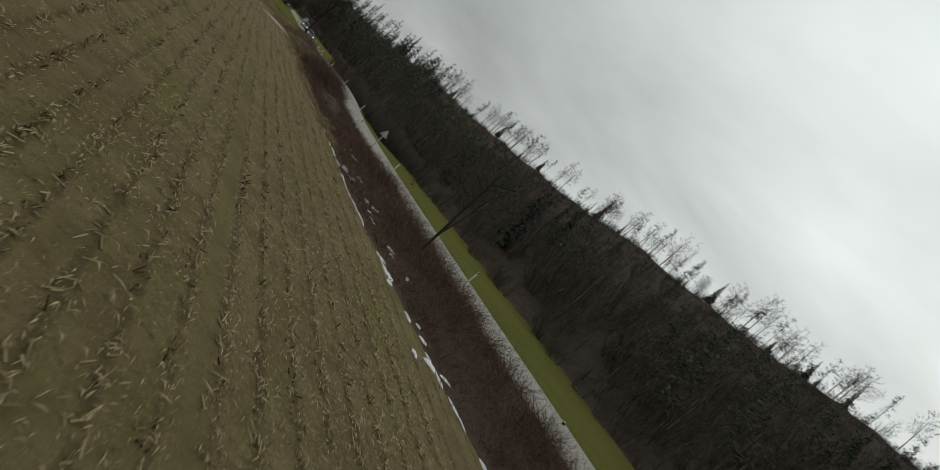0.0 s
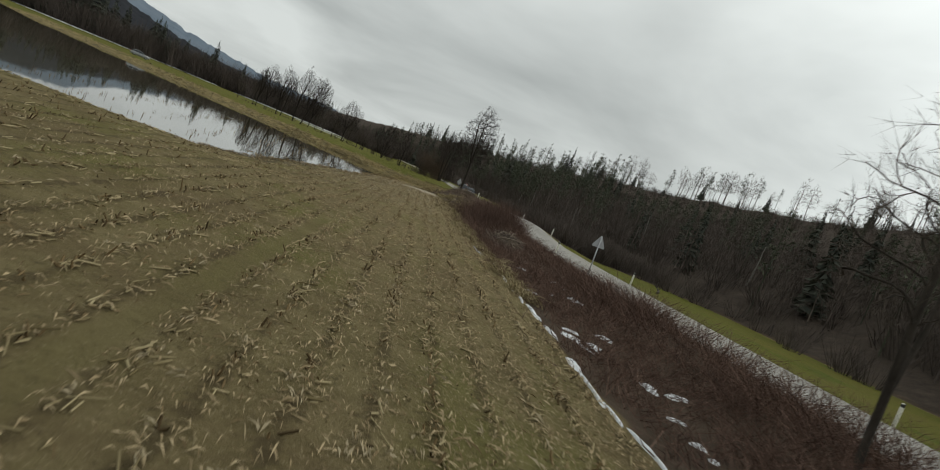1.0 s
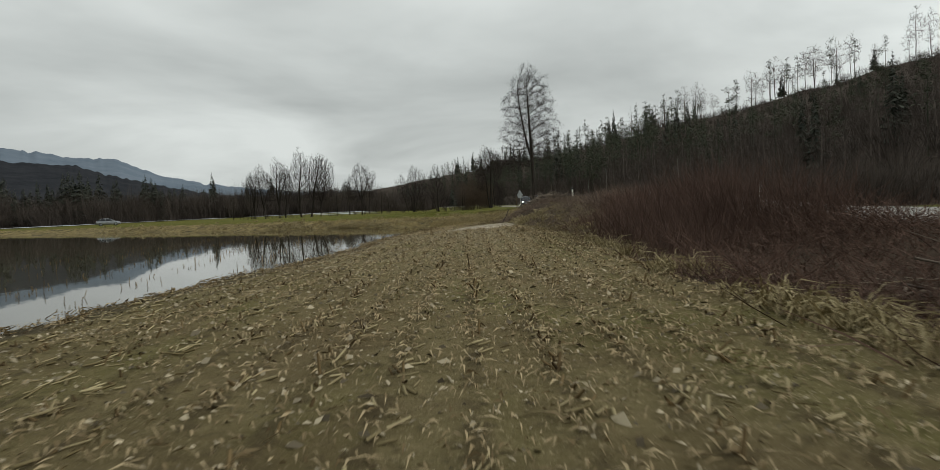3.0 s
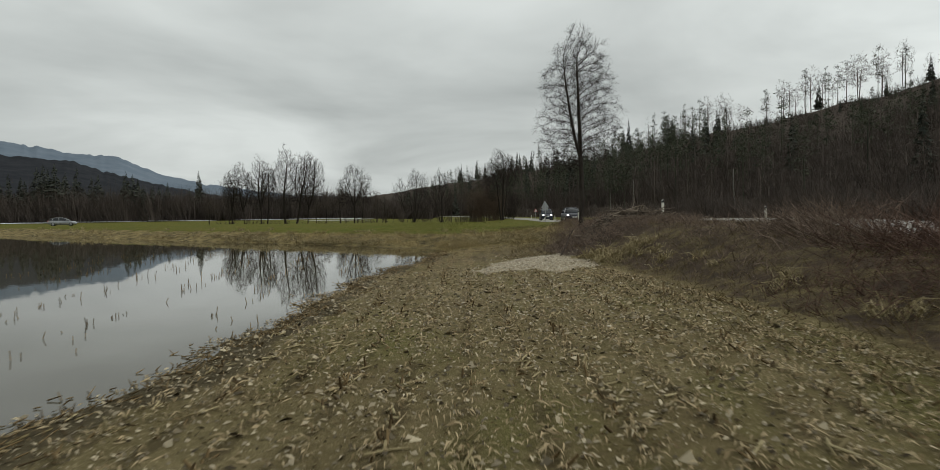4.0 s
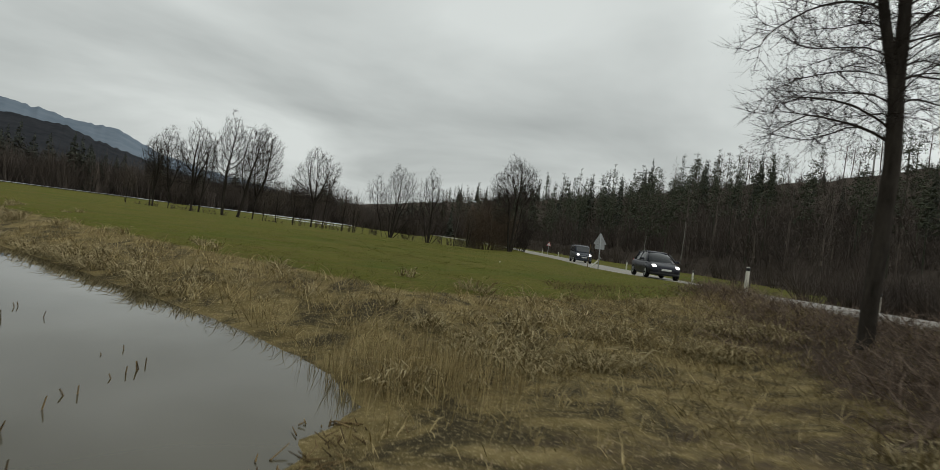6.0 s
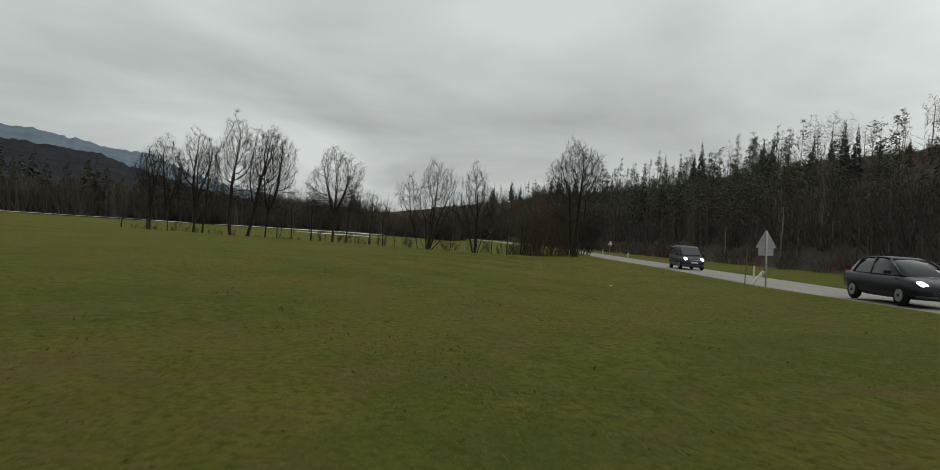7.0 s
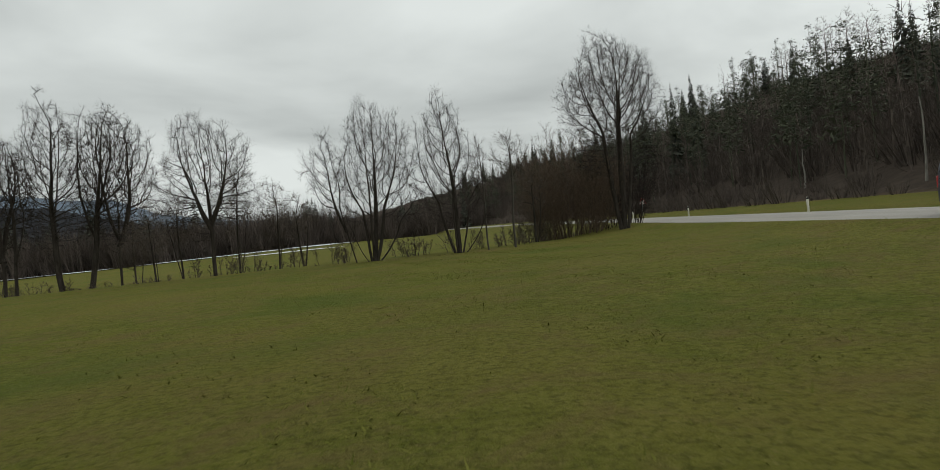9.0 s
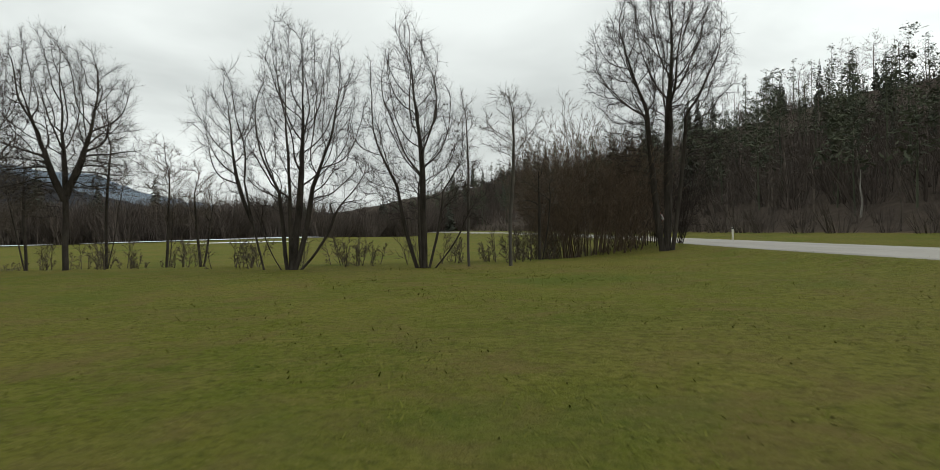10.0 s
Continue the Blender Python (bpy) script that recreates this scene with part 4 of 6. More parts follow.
def scrub_arrays(rng, h, r):
    """A dense leafless shrub of thin ribbons."""
    n = 46
    a = rng.uniform(0, 2 * math.pi, n)
    q = r * np.sqrt(rng.uniform(0, 1, n)) * 0.5
    base = np.stack([q * np.cos(a), q * np.sin(a), np.full(n, -0.2)], 1)
    out = np.stack([np.cos(a), np.sin(a), np.zeros(n)], 1) * (r * rng.uniform(0.2, 0.8, n))[:, None]
    tip = base + out + np.stack([rng.normal(0, 0.2, n), rng.normal(0, 0.2, n), h * rng.uniform(0.5, 1.05, n)], 1)
    w = np.stack([-np.sin(a + 1), np.cos(a + 1), np.zeros(n)], 1) * 0.034
    mid = base * 0.45 + tip * 0.55 + rng.normal(0, 0.12, (n, 3))
    tri = np.concatenate([np.stack([base - w, base + w, tip], 1), np.stack([mid, mid + w, tip + rng.normal(0, 0.6, (n, 3))], 1), np.stack([mid - w, mid, tip + rng.normal(0, 0.7, (n, 3))], 1)])
    return tri.reshape(-1, 3), np.arange(len(tri) * 3).reshape(-1, 3)


def placed(templates, rows):
    """Joins copies of templates: rows of (template, x, y, z, turn, scale, lift)."""
    V, T, o = [], [], 0
    for k, x, y, z, a, s, sz in rows:
        v, t = templates[k]
        c, d = math.cos(a), math.sin(a)
        V.append(np.stack([(v[:, 0] * c - v[:, 1] * d) * s + x, (v[:, 0] * d + v[:, 1] * c) * s + y, v[:, 2] * sz + z], 1))
        T.append(t + o)
        o += len(v)
    return np.concatenate(V), np.concatenate(T)


def build_forest():
    rng = np.random.default_rng(7)
    copses = [copse_arrays(rng, 1.0 * h, r) for h, r in ((11, 3.2), (12, 2.9), (10, 3.4), (13, 3.1), (9, 3.2), (12.5, 2.6))]
    crests = [copse_arrays(rng, 1.0 * h, r, 210, 4) for h, r in ((12, 3.8), (13, 3.3), (11, 4.0), (14, 3.8), (12.5, 3.2), (13, 4.4))]
    spruces = [spruce_arrays(rng, h, r) for h, r in ((13, 2.3), (15, 2.5), (11, 2.1), (16, 2.4))]
    pines = [pine_arrays(rng, h, r) for h, r in ((12, 2.2), (13.5, 2.0), (11, 2.4), (14, 2.1))]
    scrubs = [scrub_arrays(rng, h, r) for h, r in ((2.6, 1.8), (3.4, 2.0), (2.0, 1.6))]
    rows = {"copse": [], "crest": [], "spruce": [], "pine": [], "scrub": []}

    def put(kind, count, x, y, s):
        rows[kind].append((int(rng.integers(count)), x, y, land1(x, y), rng.uniform(0, 6.3), s * rng.uniform(0.85, 1.15), s * rng.uniform(0.85, 1.15)))

    y = -130.0
    while y < 560:
        step = 3.7 if y < 110 else 4.1 if y < 250 else 7.0
        foot, ridge = float(hill_foot(y)), float(hill_ridge(y))
        depth = ridge - foot
        x = foot - 2.5
        while x < ridge + 8:
            s = (x - foot) / depth
            px, py = x + rng.normal(0, 1.2), y + rng.normal(0, 1.2)
            kind = rng.uniform()
            if s < 0.03:
                put("scrub", 3, px, py, rng.uniform(0.6, 1.1))
                if kind < 0.6:
                    put("copse", 6, px + 1, py, 0.62)
            elif s < 0.86 or y >= 240:
                size = 0.85 if s < 0.45 else 0.70 if s < 0.66 else 0.46 if s < 0.86 else 0.95
                if y < 240:
                    # low enough to leave the ridge clear
                    lift = float(np.interp(y, [-10, 20, 60], [2.6, 1.6, 1.0]))
                    size = min(max((foot * float(hill_top(y)) / ridge * (1 - s) + lift) / 12.5, 0.24), 0.95)
                if y > 95 and s < 0.24:
                    size = 1.0
                if y > 160 and s < 0.6:
                    size = max(size, 0.85)
                fir = 0.03 + 0.03 * math.sin(y * 0.045 + 0.8) + float(np.interp(y, [60, 100, 220, 300], [0.0, 0.05, 0.06, 0.04]))
                pine = fir + float(np.interp(y, [60, 110], [0.20, 0.32]))
                if y < 240 and s > 0.62:
                    fir, pine = 0.02, 0.12
                elif y > 150:
                    pine = fir + 0.42
                if y > 95 and s < 0.1:
                    fir = 0.0
                if kind < fir:
                    put("spruce", 4, px, py, size)
                elif kind < pine:
                    put("pine", 4, px, py, size)
                elif kind < 0.93:
                    put("copse", 6, px, py, size)
                if s < 0.4 or kind < 0.6:
                    put("scrub", 3, px + 2, py + 1.5, 1.5 * size + 0.3)
            else:
                # single trees along the clear ridge
                stand = math.sin(y * 0.21) + math.sin(y * 0.077 + 1.2) + 0.5 * math.sin(y * 0.6)
                tops = float(np.interp(y, [-40, 30, 62, 150], [0.74, 0.74, 0.80, 1.0])) * rng.uniform(0.5, 1.22)
                if 0.94 < s < 1.05 and kind < 0.70 + 0.12 * stand:
                    if kind < 0.15:
                        put("pine", 4, px, py, 0.88 * tops)
                    elif kind < 0.25:
                        put("spruce", 4, px, py, 0.6 * tops)
                    else:
                        put("crest", 6, px, py, 1.0 * tops)
                elif kind > 0.3:
                    put("scrub", 3, px, py, 0.8)
            x += step * (1.0 if s < 0.86 else 0.85)
        y += step
    # the wood across the valley
    for k in range(880):
        f = rng.uniform(0, 1)
        cx = float(np.interp(f, [0, 0.40, 0.65, 0.80, 0.92, 1], [-330, -150, -75, -45, 0, 25]))
        cy = float(np.interp(f, [0, 0.40, 0.65, 0.80, 0.92, 1], [130, 200, 228, 256, 330, 400]))
        back = abs(rng.normal(0, 15))
        px, py = cx + rng.normal(0, 4), cy + back
        stand = math.sin(f * 61) + 0.7 * math.sin(f * 143 + 1) + 0.5 * math.sin(f * 17)
        size = (float(np.interp(f, [0, 0.4, 0.55, 0.68, 0.82, 1], [1.22, 1.08, 0.86, 0.72, 0.66, 0.70])) + 0.003 * back + 0.08 * math.sin(f * 97 + 2)) * rng.uniform(0.75, 1.12)
        fir = rng.uniform() < (0.36 if f < 0.55 else 0.20) + 0.20 * stand
        put("spruce" if fir else "copse", 4 if fir else 6, px, py, size * (1.1 if fir else 0.95))
        wide = rows["spruce" if fir else "copse"]
        last = wide[-1]
        wide[-1] = (*last[:5], last[5] * 1.45, last[6])
        for _ in range(3):
            put("scrub", 3, cx + rng.normal(0, 5), cy - 2 + abs(rng.normal(0, 9)), rng.uniform(2.0, 3.4))
    # thick scrub right beyond the road at the bend
    for k in range(420):
        py = rng.uniform(8, 56)
        px = rng.uniform(float(road_near(py)) + ROAD_W + 1.6, float(hill_foot(py)) + 1)
        put("scrub", 3, px, py, rng.uniform(0.45, 0.95))
    labels = {"copse": "leafless brown woodland on the slope", "crest": "slim leafless trees along the ridge", "spruce": "dark green spruces in the wood", "pine": "dark pines along the wooded slope", "scrub": "leafless brown undergrowth at the wood's edge"}
    mats = {"copse": M_TWIG_FOREST, "crest": M_TWIG_FOREST, "spruce": M_NEEDLE, "pine": M_PINE, "scrub": M_SCRUB}
    sets = {"copse": copses, "crest": crests, "spruce": spruces, "pine": pines, "scrub": scrubs}
    for kind, some in rows.items():
        v, t = placed(sets[kind], some)
        tagged(new("woodland_" + kind, tri_mesh("woodland_" + kind, v, t, mats[kind])), labels[kind], "woodland", kind="stuff")


build_valley_trees()
bush("thicket", "dense rusty-brown leafless thicket under the round tree", 2.3, 112.2, 2.6, 7.0, 150, 101, M_RUST)
bush("thicket", "dark leafless thicket beside the rusty one", -0.6, 110.9, 1.3, 2.2, 22, 102, M_TWIG_GREY)
bush("thicket", "dark brown leafless thicket behind the round tree", 6.0, 114.5, 2.0, 6.0, 60, 103, M_TWIG)
hedge_rng = np.random.default_rng(109)
for k in range(24):
    x = -48.0 + 2.05 * k + hedge_rng.uniform(-0.8, 0.8)
    y = float(np.interp(x, [-48, -30, -20, -12, 2], [119.5, 115.0, 109.8, 106.6, 107.2])) + hedge_rng.uniform(-0.5, 1.2)
    bush("hedge_bush", "low leafless hedge bush along the brook", x, y, hedge_rng.uniform(0.8, 1.7), hedge_rng.uniform(0.7, 1.9), 7, 110 + k, M_TWIG_GREY, "hedge along the brook")
build_forest()


# ---- the brush strip, stubble and grasses ----
def ribbons(rng, base, tip, width, bend):
    """Thin two-piece blades from base to tip: arrays of vertices and triangles."""
    n = len(base)
    d = tip - base
    side = np.cross(d, rng.normal(0, 1, (n, 3)))
    side /= np.linalg.norm(side, axis=1, keepdims=True) + 1e-9
    w = np.asarray(width).reshape(-1, 1) * np.ones((n, 1)) * 0.5
    mid = (base + tip) / 2 + np.asarray(bend)
    V = np.stack([base - side * w, base + side * w, mid - side * w * 0.85, mid + side * w * 0.85, tip], 1).reshape(-1, 3)
    o = np.arange(n)[:, None] * 5
    T = np.concatenate([o + [0, 1, 3], o + [0, 3, 2], o + [2, 3, 4]])
    return V, T


def build_brush():
    rng = np.random.default_rng(17)
    lots = {"brush_red": [], "brush_dark": [], "brush_grey": []}
    for k in range(2350):
        y = rng.uniform(-84, 46) if k < 2100 else rng.uniform(17.5, 28)
        near, edge = float(road_near(y)), float(edge_x(y))
        x = edge + 0.35 + (near - 0.7 - edge - 0.35) * rng.uniform(0, 1) ** 0.8
        if -1 < y < 15.5 and x < near - 2.2 and rng.uniform() < 0.6:
            continue
        if 15.5 <= y < 21 and x < 3.3:
            continue
        if y > 34 and x < 4.0 + 0.25 * (y - 34):
            continue
        if 11 < y < 27 and x > near - 1.3:
            continue
        rel = (x - edge) / (near - edge)
        if 24 < y <= 36 and x < 3.0 + 0.24 * (y - 24) + rng.normal(0, 0.35):
            continue
        red = math.exp(-((y + 4.5) / 5.5) ** 2) * (rel > 0.15)
        low = float(np.interp(y, [-34, -26, -12, -8], [1, 0.55, 0.5, 1])) if rel > 0.4 else 1.0
        tall = 0.45 + 1.05 * red + 0.25 * rng.uniform() + (0.45 if y < 0 else 0.15) * smooth((rel - 0.45) / 0.4) - (0.25 if y > 34 else 0) - (0.3 if -1 < y < 15.5 and (y > 11 or x < near - 2.2) else -0.25 if -1 < y <= 11 else 0)
        tall *= low * float(np.interp(y, [9, 13, 25, 29], [1, 0.5, 0.5, 1]))
        if rng.uniform() < 0.25 and red < 0.3 and rel < 0.6:
            tall *= 0.5
        n = 44 if red > 0.4 else 34
        q = rng.normal(0, 0.42, (n, 2))
        b = np.stack([np.minimum(x + q[:, 0], near - 0.35), y + q[:, 1]], 1)
        z = land(b[:, 0], b[:, 1])
        base = np.column_stack([b, z - 0.05])
        lean = 0.30 if red > 0.4 else 0.70
        tip = base + np.column_stack([rng.normal(0, lean, n) * tall, rng.normal(0, lean, n) * tall, tall * rng.uniform(0.25, 1.1, n)])
        lots["brush_red" if red > 0.4 else "brush_dark" if y < 6 else "brush_grey"].append((base, tip))
    for name, some in lots.items():
        base, tip = np.concatenate([s[0] for s in some]), np.concatenate([s[1] for s in some])
        n = len(base)
        v, t = ribbons(rng, base, tip, rng.uniform(0.008, 0.02, n), rng.normal(0, 0.08, (n, 3)))
        # side shoots
        at = base + (tip - base) * rng.uniform(0.3, 0.8, (n, 1))
        v2, t2 = ribbons(rng, at, at + (tip - base) * 0.3 + rng.normal(0, 0.16, (n, 3)), rng.uniform(0.005, 0.011, n), rng.normal(0, 0.03, (n, 3)))
        me = tri_mesh(name, np.concatenate([v, v2]), np.concatenate([t, t2 + len(v)]), {"brush_red": M_BRUSH, "brush_dark": M_BRUSH_DARK, "brush_grey": M_BRUSH_GREY}[name])
        tagged(new(name, me), "thicket of red-brown leafless shoots by the road" if name == "brush_red" else "dark tangled leafless brush in the roadside strip" if name == "brush_dark" else "grey-brown tangled leafless brush on the road slope", "brush", kind="stuff")


def on_field(x, y):
    return (x < edge_x(y) - 0.05) & (y < bank_foot(x) - 3) & (x > shore_x(y) - 0.3)


def build_stubble():
    rng = np.random.default_rng(27)

    def row_x(n):
        return rng.integers(-20, 8, n) * ROW + ROW_X

    def bare(x, y):
        """The wheel track and the gravel carry no litter."""
        return (np.abs(x - TRAM_X) < 0.15) & (y < -39) | (gravel_mix(x, y) > 0.3)

    # stubs in their rows, in broken runs
    n = 15000
    ys = rng.uniform(-74, 27, n)
    xs = row_x(n)
    run = np.sin(ys * 1.9 + xs * 5) + np.sin(ys * 0.47 + xs * 3) + 0.6 * np.sin(ys * 4.3 - xs * 2) > 0.1
    xs = xs + rng.normal(0, 0.05, n) + 0.05 * np.sin(ys * 0.3)
    keep = (xs < edge_x(ys) - 0.15) & (xs > shore_x(ys) + 0.1) & run & ~bare(xs, ys) & ~((ys > 13) & (xs > -1))
    xs, ys = xs[keep], ys[keep]
    n = len(xs)
    base = np.column_stack([xs, ys, land(xs, ys) - 0.02])
    hh = rng.gamma(2.0, 0.024, n) + 0.014
    tip = base + np.column_stack([rng.normal(0, 0.05, n), rng.normal(0, 0.06, n), hh])
    wood = Wood()
    wood.stack(np.stack([base, tip], 1), np.tile([0.016, 0.011], (n, 1)), 4)
    v, t = wood.arrays()
    tagged(new("maize_stubs", tri_mesh("maize_stubs", v, t, M_STUB)), "rows of short dark maize stubs", "stubble", kind="stuff")
    # broken stalks lying in chains along the rows
    n = 13000
    ys = rng.uniform(-74, 14, n)
    xs = row_x(n) + 0.05 + rng.normal(0, 0.08, n) + 0.05 * np.sin(ys * 0.3)
    keep = (xs < edge_x(ys) - 0.15) & (xs > shore_x(ys) + 0.2) & (np.sin(ys * 0.9 + xs * 2.3) + np.sin(ys * 2.3 - xs * 1.1) > -0.3) & ~bare(xs, ys)
    xs, ys = xs[keep], ys[keep]
    n = len(xs)
    a, L = rng.normal(math.pi / 2 - 0.25, 0.55, n), rng.uniform(0.07, 0.26, n)
    d = np.column_stack([np.cos(a), np.sin(a), rng.normal(0.05, 0.12, n)]) * L[:, None] / 2
    mid = np.column_stack([xs, ys, land(xs, ys) + 0.018])
    wood = Wood()
    wood.stack(np.stack([mid - d, mid + d], 1), np.column_stack([rng.uniform(0.007, 0.015, n)] * 2), 4)
    v, t = wood.arrays()
    tagged(new("maize_stalks", tri_mesh("maize_stalks", v, t, M_STALK)), "pale broken maize stalks lying along the rows", "stubble", kind="stuff")
    # fans of pale husks and leaves caught on the rows
    n = 3600
    ys = rng.uniform(-74, 16, n)
    xs = np.where(rng.uniform(0, 1, n) < 0.6, row_x(n) + rng.normal(0, 0.10, n), rng.uniform(-10, 4.6, n))
    keep = on_field(xs, ys) & ~bare(xs, ys) & (rng.uniform(0, 1, n) < np.interp(ys, [-46, -36], [1.0, 0.45])) & (np.sin(xs * 2.1 + ys * 0.7) + np.sin(ys * 1.3 - xs) > -0.6)
    xs, ys = xs[keep], ys[keep]
    per = 5
    n = len(xs) * per
    aim = np.repeat(rng.normal(math.pi / 2, 0.8, len(xs)), per) + rng.normal(0, 0.45, n)
    L = np.repeat(rng.uniform(0.07, 0.20, len(xs)), per) * rng.uniform(0.5, 1.2, n) * np.repeat(np.interp(ys, [-46, -36], [1.0, 0.62]), per)
    x0, y0 = np.repeat(xs, per) + rng.normal(0, 0.03, n), np.repeat(ys, per) + rng.normal(0, 0.03, n)
    base = np.column_stack([x0, y0, land(x0, y0) + 0.012])
    tip = base + np.column_stack([np.cos(aim) * L, np.sin(aim) * L, rng.uniform(0.0, 0.35, n) * L])
    d = tip - base
    side = np.column_stack([-np.sin(aim), np.cos(aim), rng.normal(0, 0.35, n)]) * rng.uniform(0.006, 0.016, n)[:, None]
    mid = base + 0.45 * d + np.array([0, 0, 1.0]) * (0.12 * L)[:, None]
    V = np.stack([base, mid - side, mid + side, tip], 1).reshape(-1, 3)
    o = np.arange(n)[:, None] * 4
    tagged(new("maize_husks", tri_mesh("maize_husks", V, np.concatenate([o + [0, 2, 1], o + [1, 2, 3]]), M_HUSK)), "pale dry maize leaves and husks lying on the mud", "straw", kind="stuff")
    # stubs standing in rows in the flooded part
    wood = Wood()
    for k in range(3800):
        r = -int(rng.integers(5, 30))
        x, y = r * ROW + ROW_X + rng.normal(0, 0.03), rng.uniform(-32, 36)
        if x > shore_x(y) - 0.15 or y > bank_foot(x) - 1.5 or math.sin(y * 0.45 + r * 1.7) + 0.5 * math.sin(y * 1.7 + r) < 0.45:
            continue
        z = POND_Z - 0.1
        wood.add(np.array([[x, y, z], [x + rng.normal(0, 0.04), y + rng.normal(0, 0.04), POND_Z + rng.gamma(2.0, 0.034) + 0.02]]), np.array([0.011, 0.007]), 4)
    v, t = wood.arrays()
    tagged(new("flooded_stubs", tri_mesh("flooded_stubs", v, t, M_STUB)), "dark maize stubs standing in the flood water", "stubble", kind="stuff")
    # straw lying about, thicker towards the field's edge
    n = 330000
    xs, ys = rng.uniform(-14, 5.0, n), rng.uniform(-75, 30, n)
    nearest = np.round((xs - ROW_X) / ROW) * ROW + ROW_X
    pull = rng.uniform(0, 1, n) < 0.35
    xs = np.where(pull, nearest + rng.normal(0, 0.09, n), xs)
    patch = np.sin(xs * 1.3 + ys * 0.4) * np.sin(ys * 0.9 - xs * 0.6) + 0.4 * np.sin(ys * 2.7 + 3 * xs)
    keep = on_field(xs, ys) & (rng.uniform(-1.2, 1.1, n) < patch * 0.5 + 0.14 * (xs - 0.3)) & ~bare(xs, ys) & ~((ys > 14) & (xs > -0.5) & (rng.uniform(0, 1, n) < 0.75))
    xs, ys = xs[keep], ys[keep]
    n = len(xs)
    L = rng.gamma(2.4, 0.033, n) + 0.03
    a = rng.normal(math.pi / 2, 0.9, n)
    z = np.maximum(land(xs, ys), POND_Z) + 0.012
    mid = np.column_stack([xs, ys, z])
    d = np.column_stack([np.cos(a), np.sin(a), rng.normal(0, 0.10, n)]) * L[:, None] * 0.5
    flat = np.column_stack([-np.sin(a), np.cos(a), rng.normal(0, 0.6, n)])
    w = flat * (rng.uniform(0.004, 0.011, n))[:, None]
    lift = np.array([0, 0, 1.0]) * rng.uniform(0.0, 0.06, (n, 1))
    p, q = mid - d, mid + d
    V = np.stack([p, mid - w + lift, mid + w + lift, q + lift * 0.4], 1).reshape(-1, 3)
    o = np.arange(n)[:, None] * 4
    T = np.concatenate([o + [0, 2, 1], o + [1, 2, 3]])
    tagged(new("maize_straw", tri_mesh("maize_straw", V, T, M_STRAW)), "pale maize straw scattered over the field", "straw", kind="stuff")
    # short chopped chaff, pale and dark, on the trodden end of the field
    n = 52000
    xs, ys = rng.uniform(-6.5, 4.4, n), rng.uniform(-24, 15, n)
    keep = on_field(xs, ys) & ~bare(xs, ys) & (rng.uniform(0, 1, n) < np.interp(ys, [-24, -6, 4], [0.15, 0.7, 1.0]))
    xs, ys = xs[keep], ys[keep]
    n = len(xs)
    a, L = rng.uniform(0, 6.28, n), rng.gamma(2.2, 0.014, n) + 0.012
    mid = np.column_stack([xs, ys, np.maximum(land(xs, ys), POND_Z) + 0.012])
    d = np.column_stack([np.cos(a), np.sin(a), rng.normal(0, 0.25, n)]) * L[:, None] * 0.6
    w = np.column_stack([-np.sin(a), np.cos(a), rng.normal(0, 0.5, n)]) * (L * rng.uniform(0.15, 0.4, n))[:, None]
    V = np.stack([mid - d, mid - w + [0, 0, 0.012], mid + w + [0, 0, 0.006], mid + d], 1).reshape(-1, 3)
    o = np.arange(n)[:, None] * 4
    tagged(new("chopped_chaff", tri_mesh("chopped_chaff", V, np.concatenate([o + [0, 2, 1], o + [1, 2, 3]]), M_CHAFF)), "chopped pale and dark maize chaff trodden into mud", "straw", kind="stuff")
    # washed-up stalks along the shore
    wood = Wood()
    for k in range(2300):
        y = rng.uniform(-32, 30)
        drift = math.sin(y * 0.8) + math.sin(y * 2.1 + 1)
        x = float(shore_x(y)) + rng.normal(0.05 - 0.1 * drift, 0.22 + 0.12 * (drift > 0.8))
        a, L = rng.normal(math.pi / 2 - 0.1, 1.0), rng.gamma(2.0, 0.05) + 0.03
        z = max(land1(x, y), POND_Z) + 0.012
        e = np.array([math.cos(a), math.sin(a), rng.normal(0, 0.08)]) * L / 2
        c = np.array([x, y, z])
        wood.add(np.array([c - e, c + e + [0, 0, rng.uniform(0, 0.06)]]), np.array([0.010, 0.005]), 4)
    v, t = wood.arrays()
    tagged(new("shore_debris", tri_mesh("shore_debris", v, t, M_STUB)), "dark stalks washed up along the shore", "debris", kind="stuff")


M_SLOPE = twig_material("slope_grass", (0.080, 0.064, 0.032), (0.250, 0.190, 0.100))


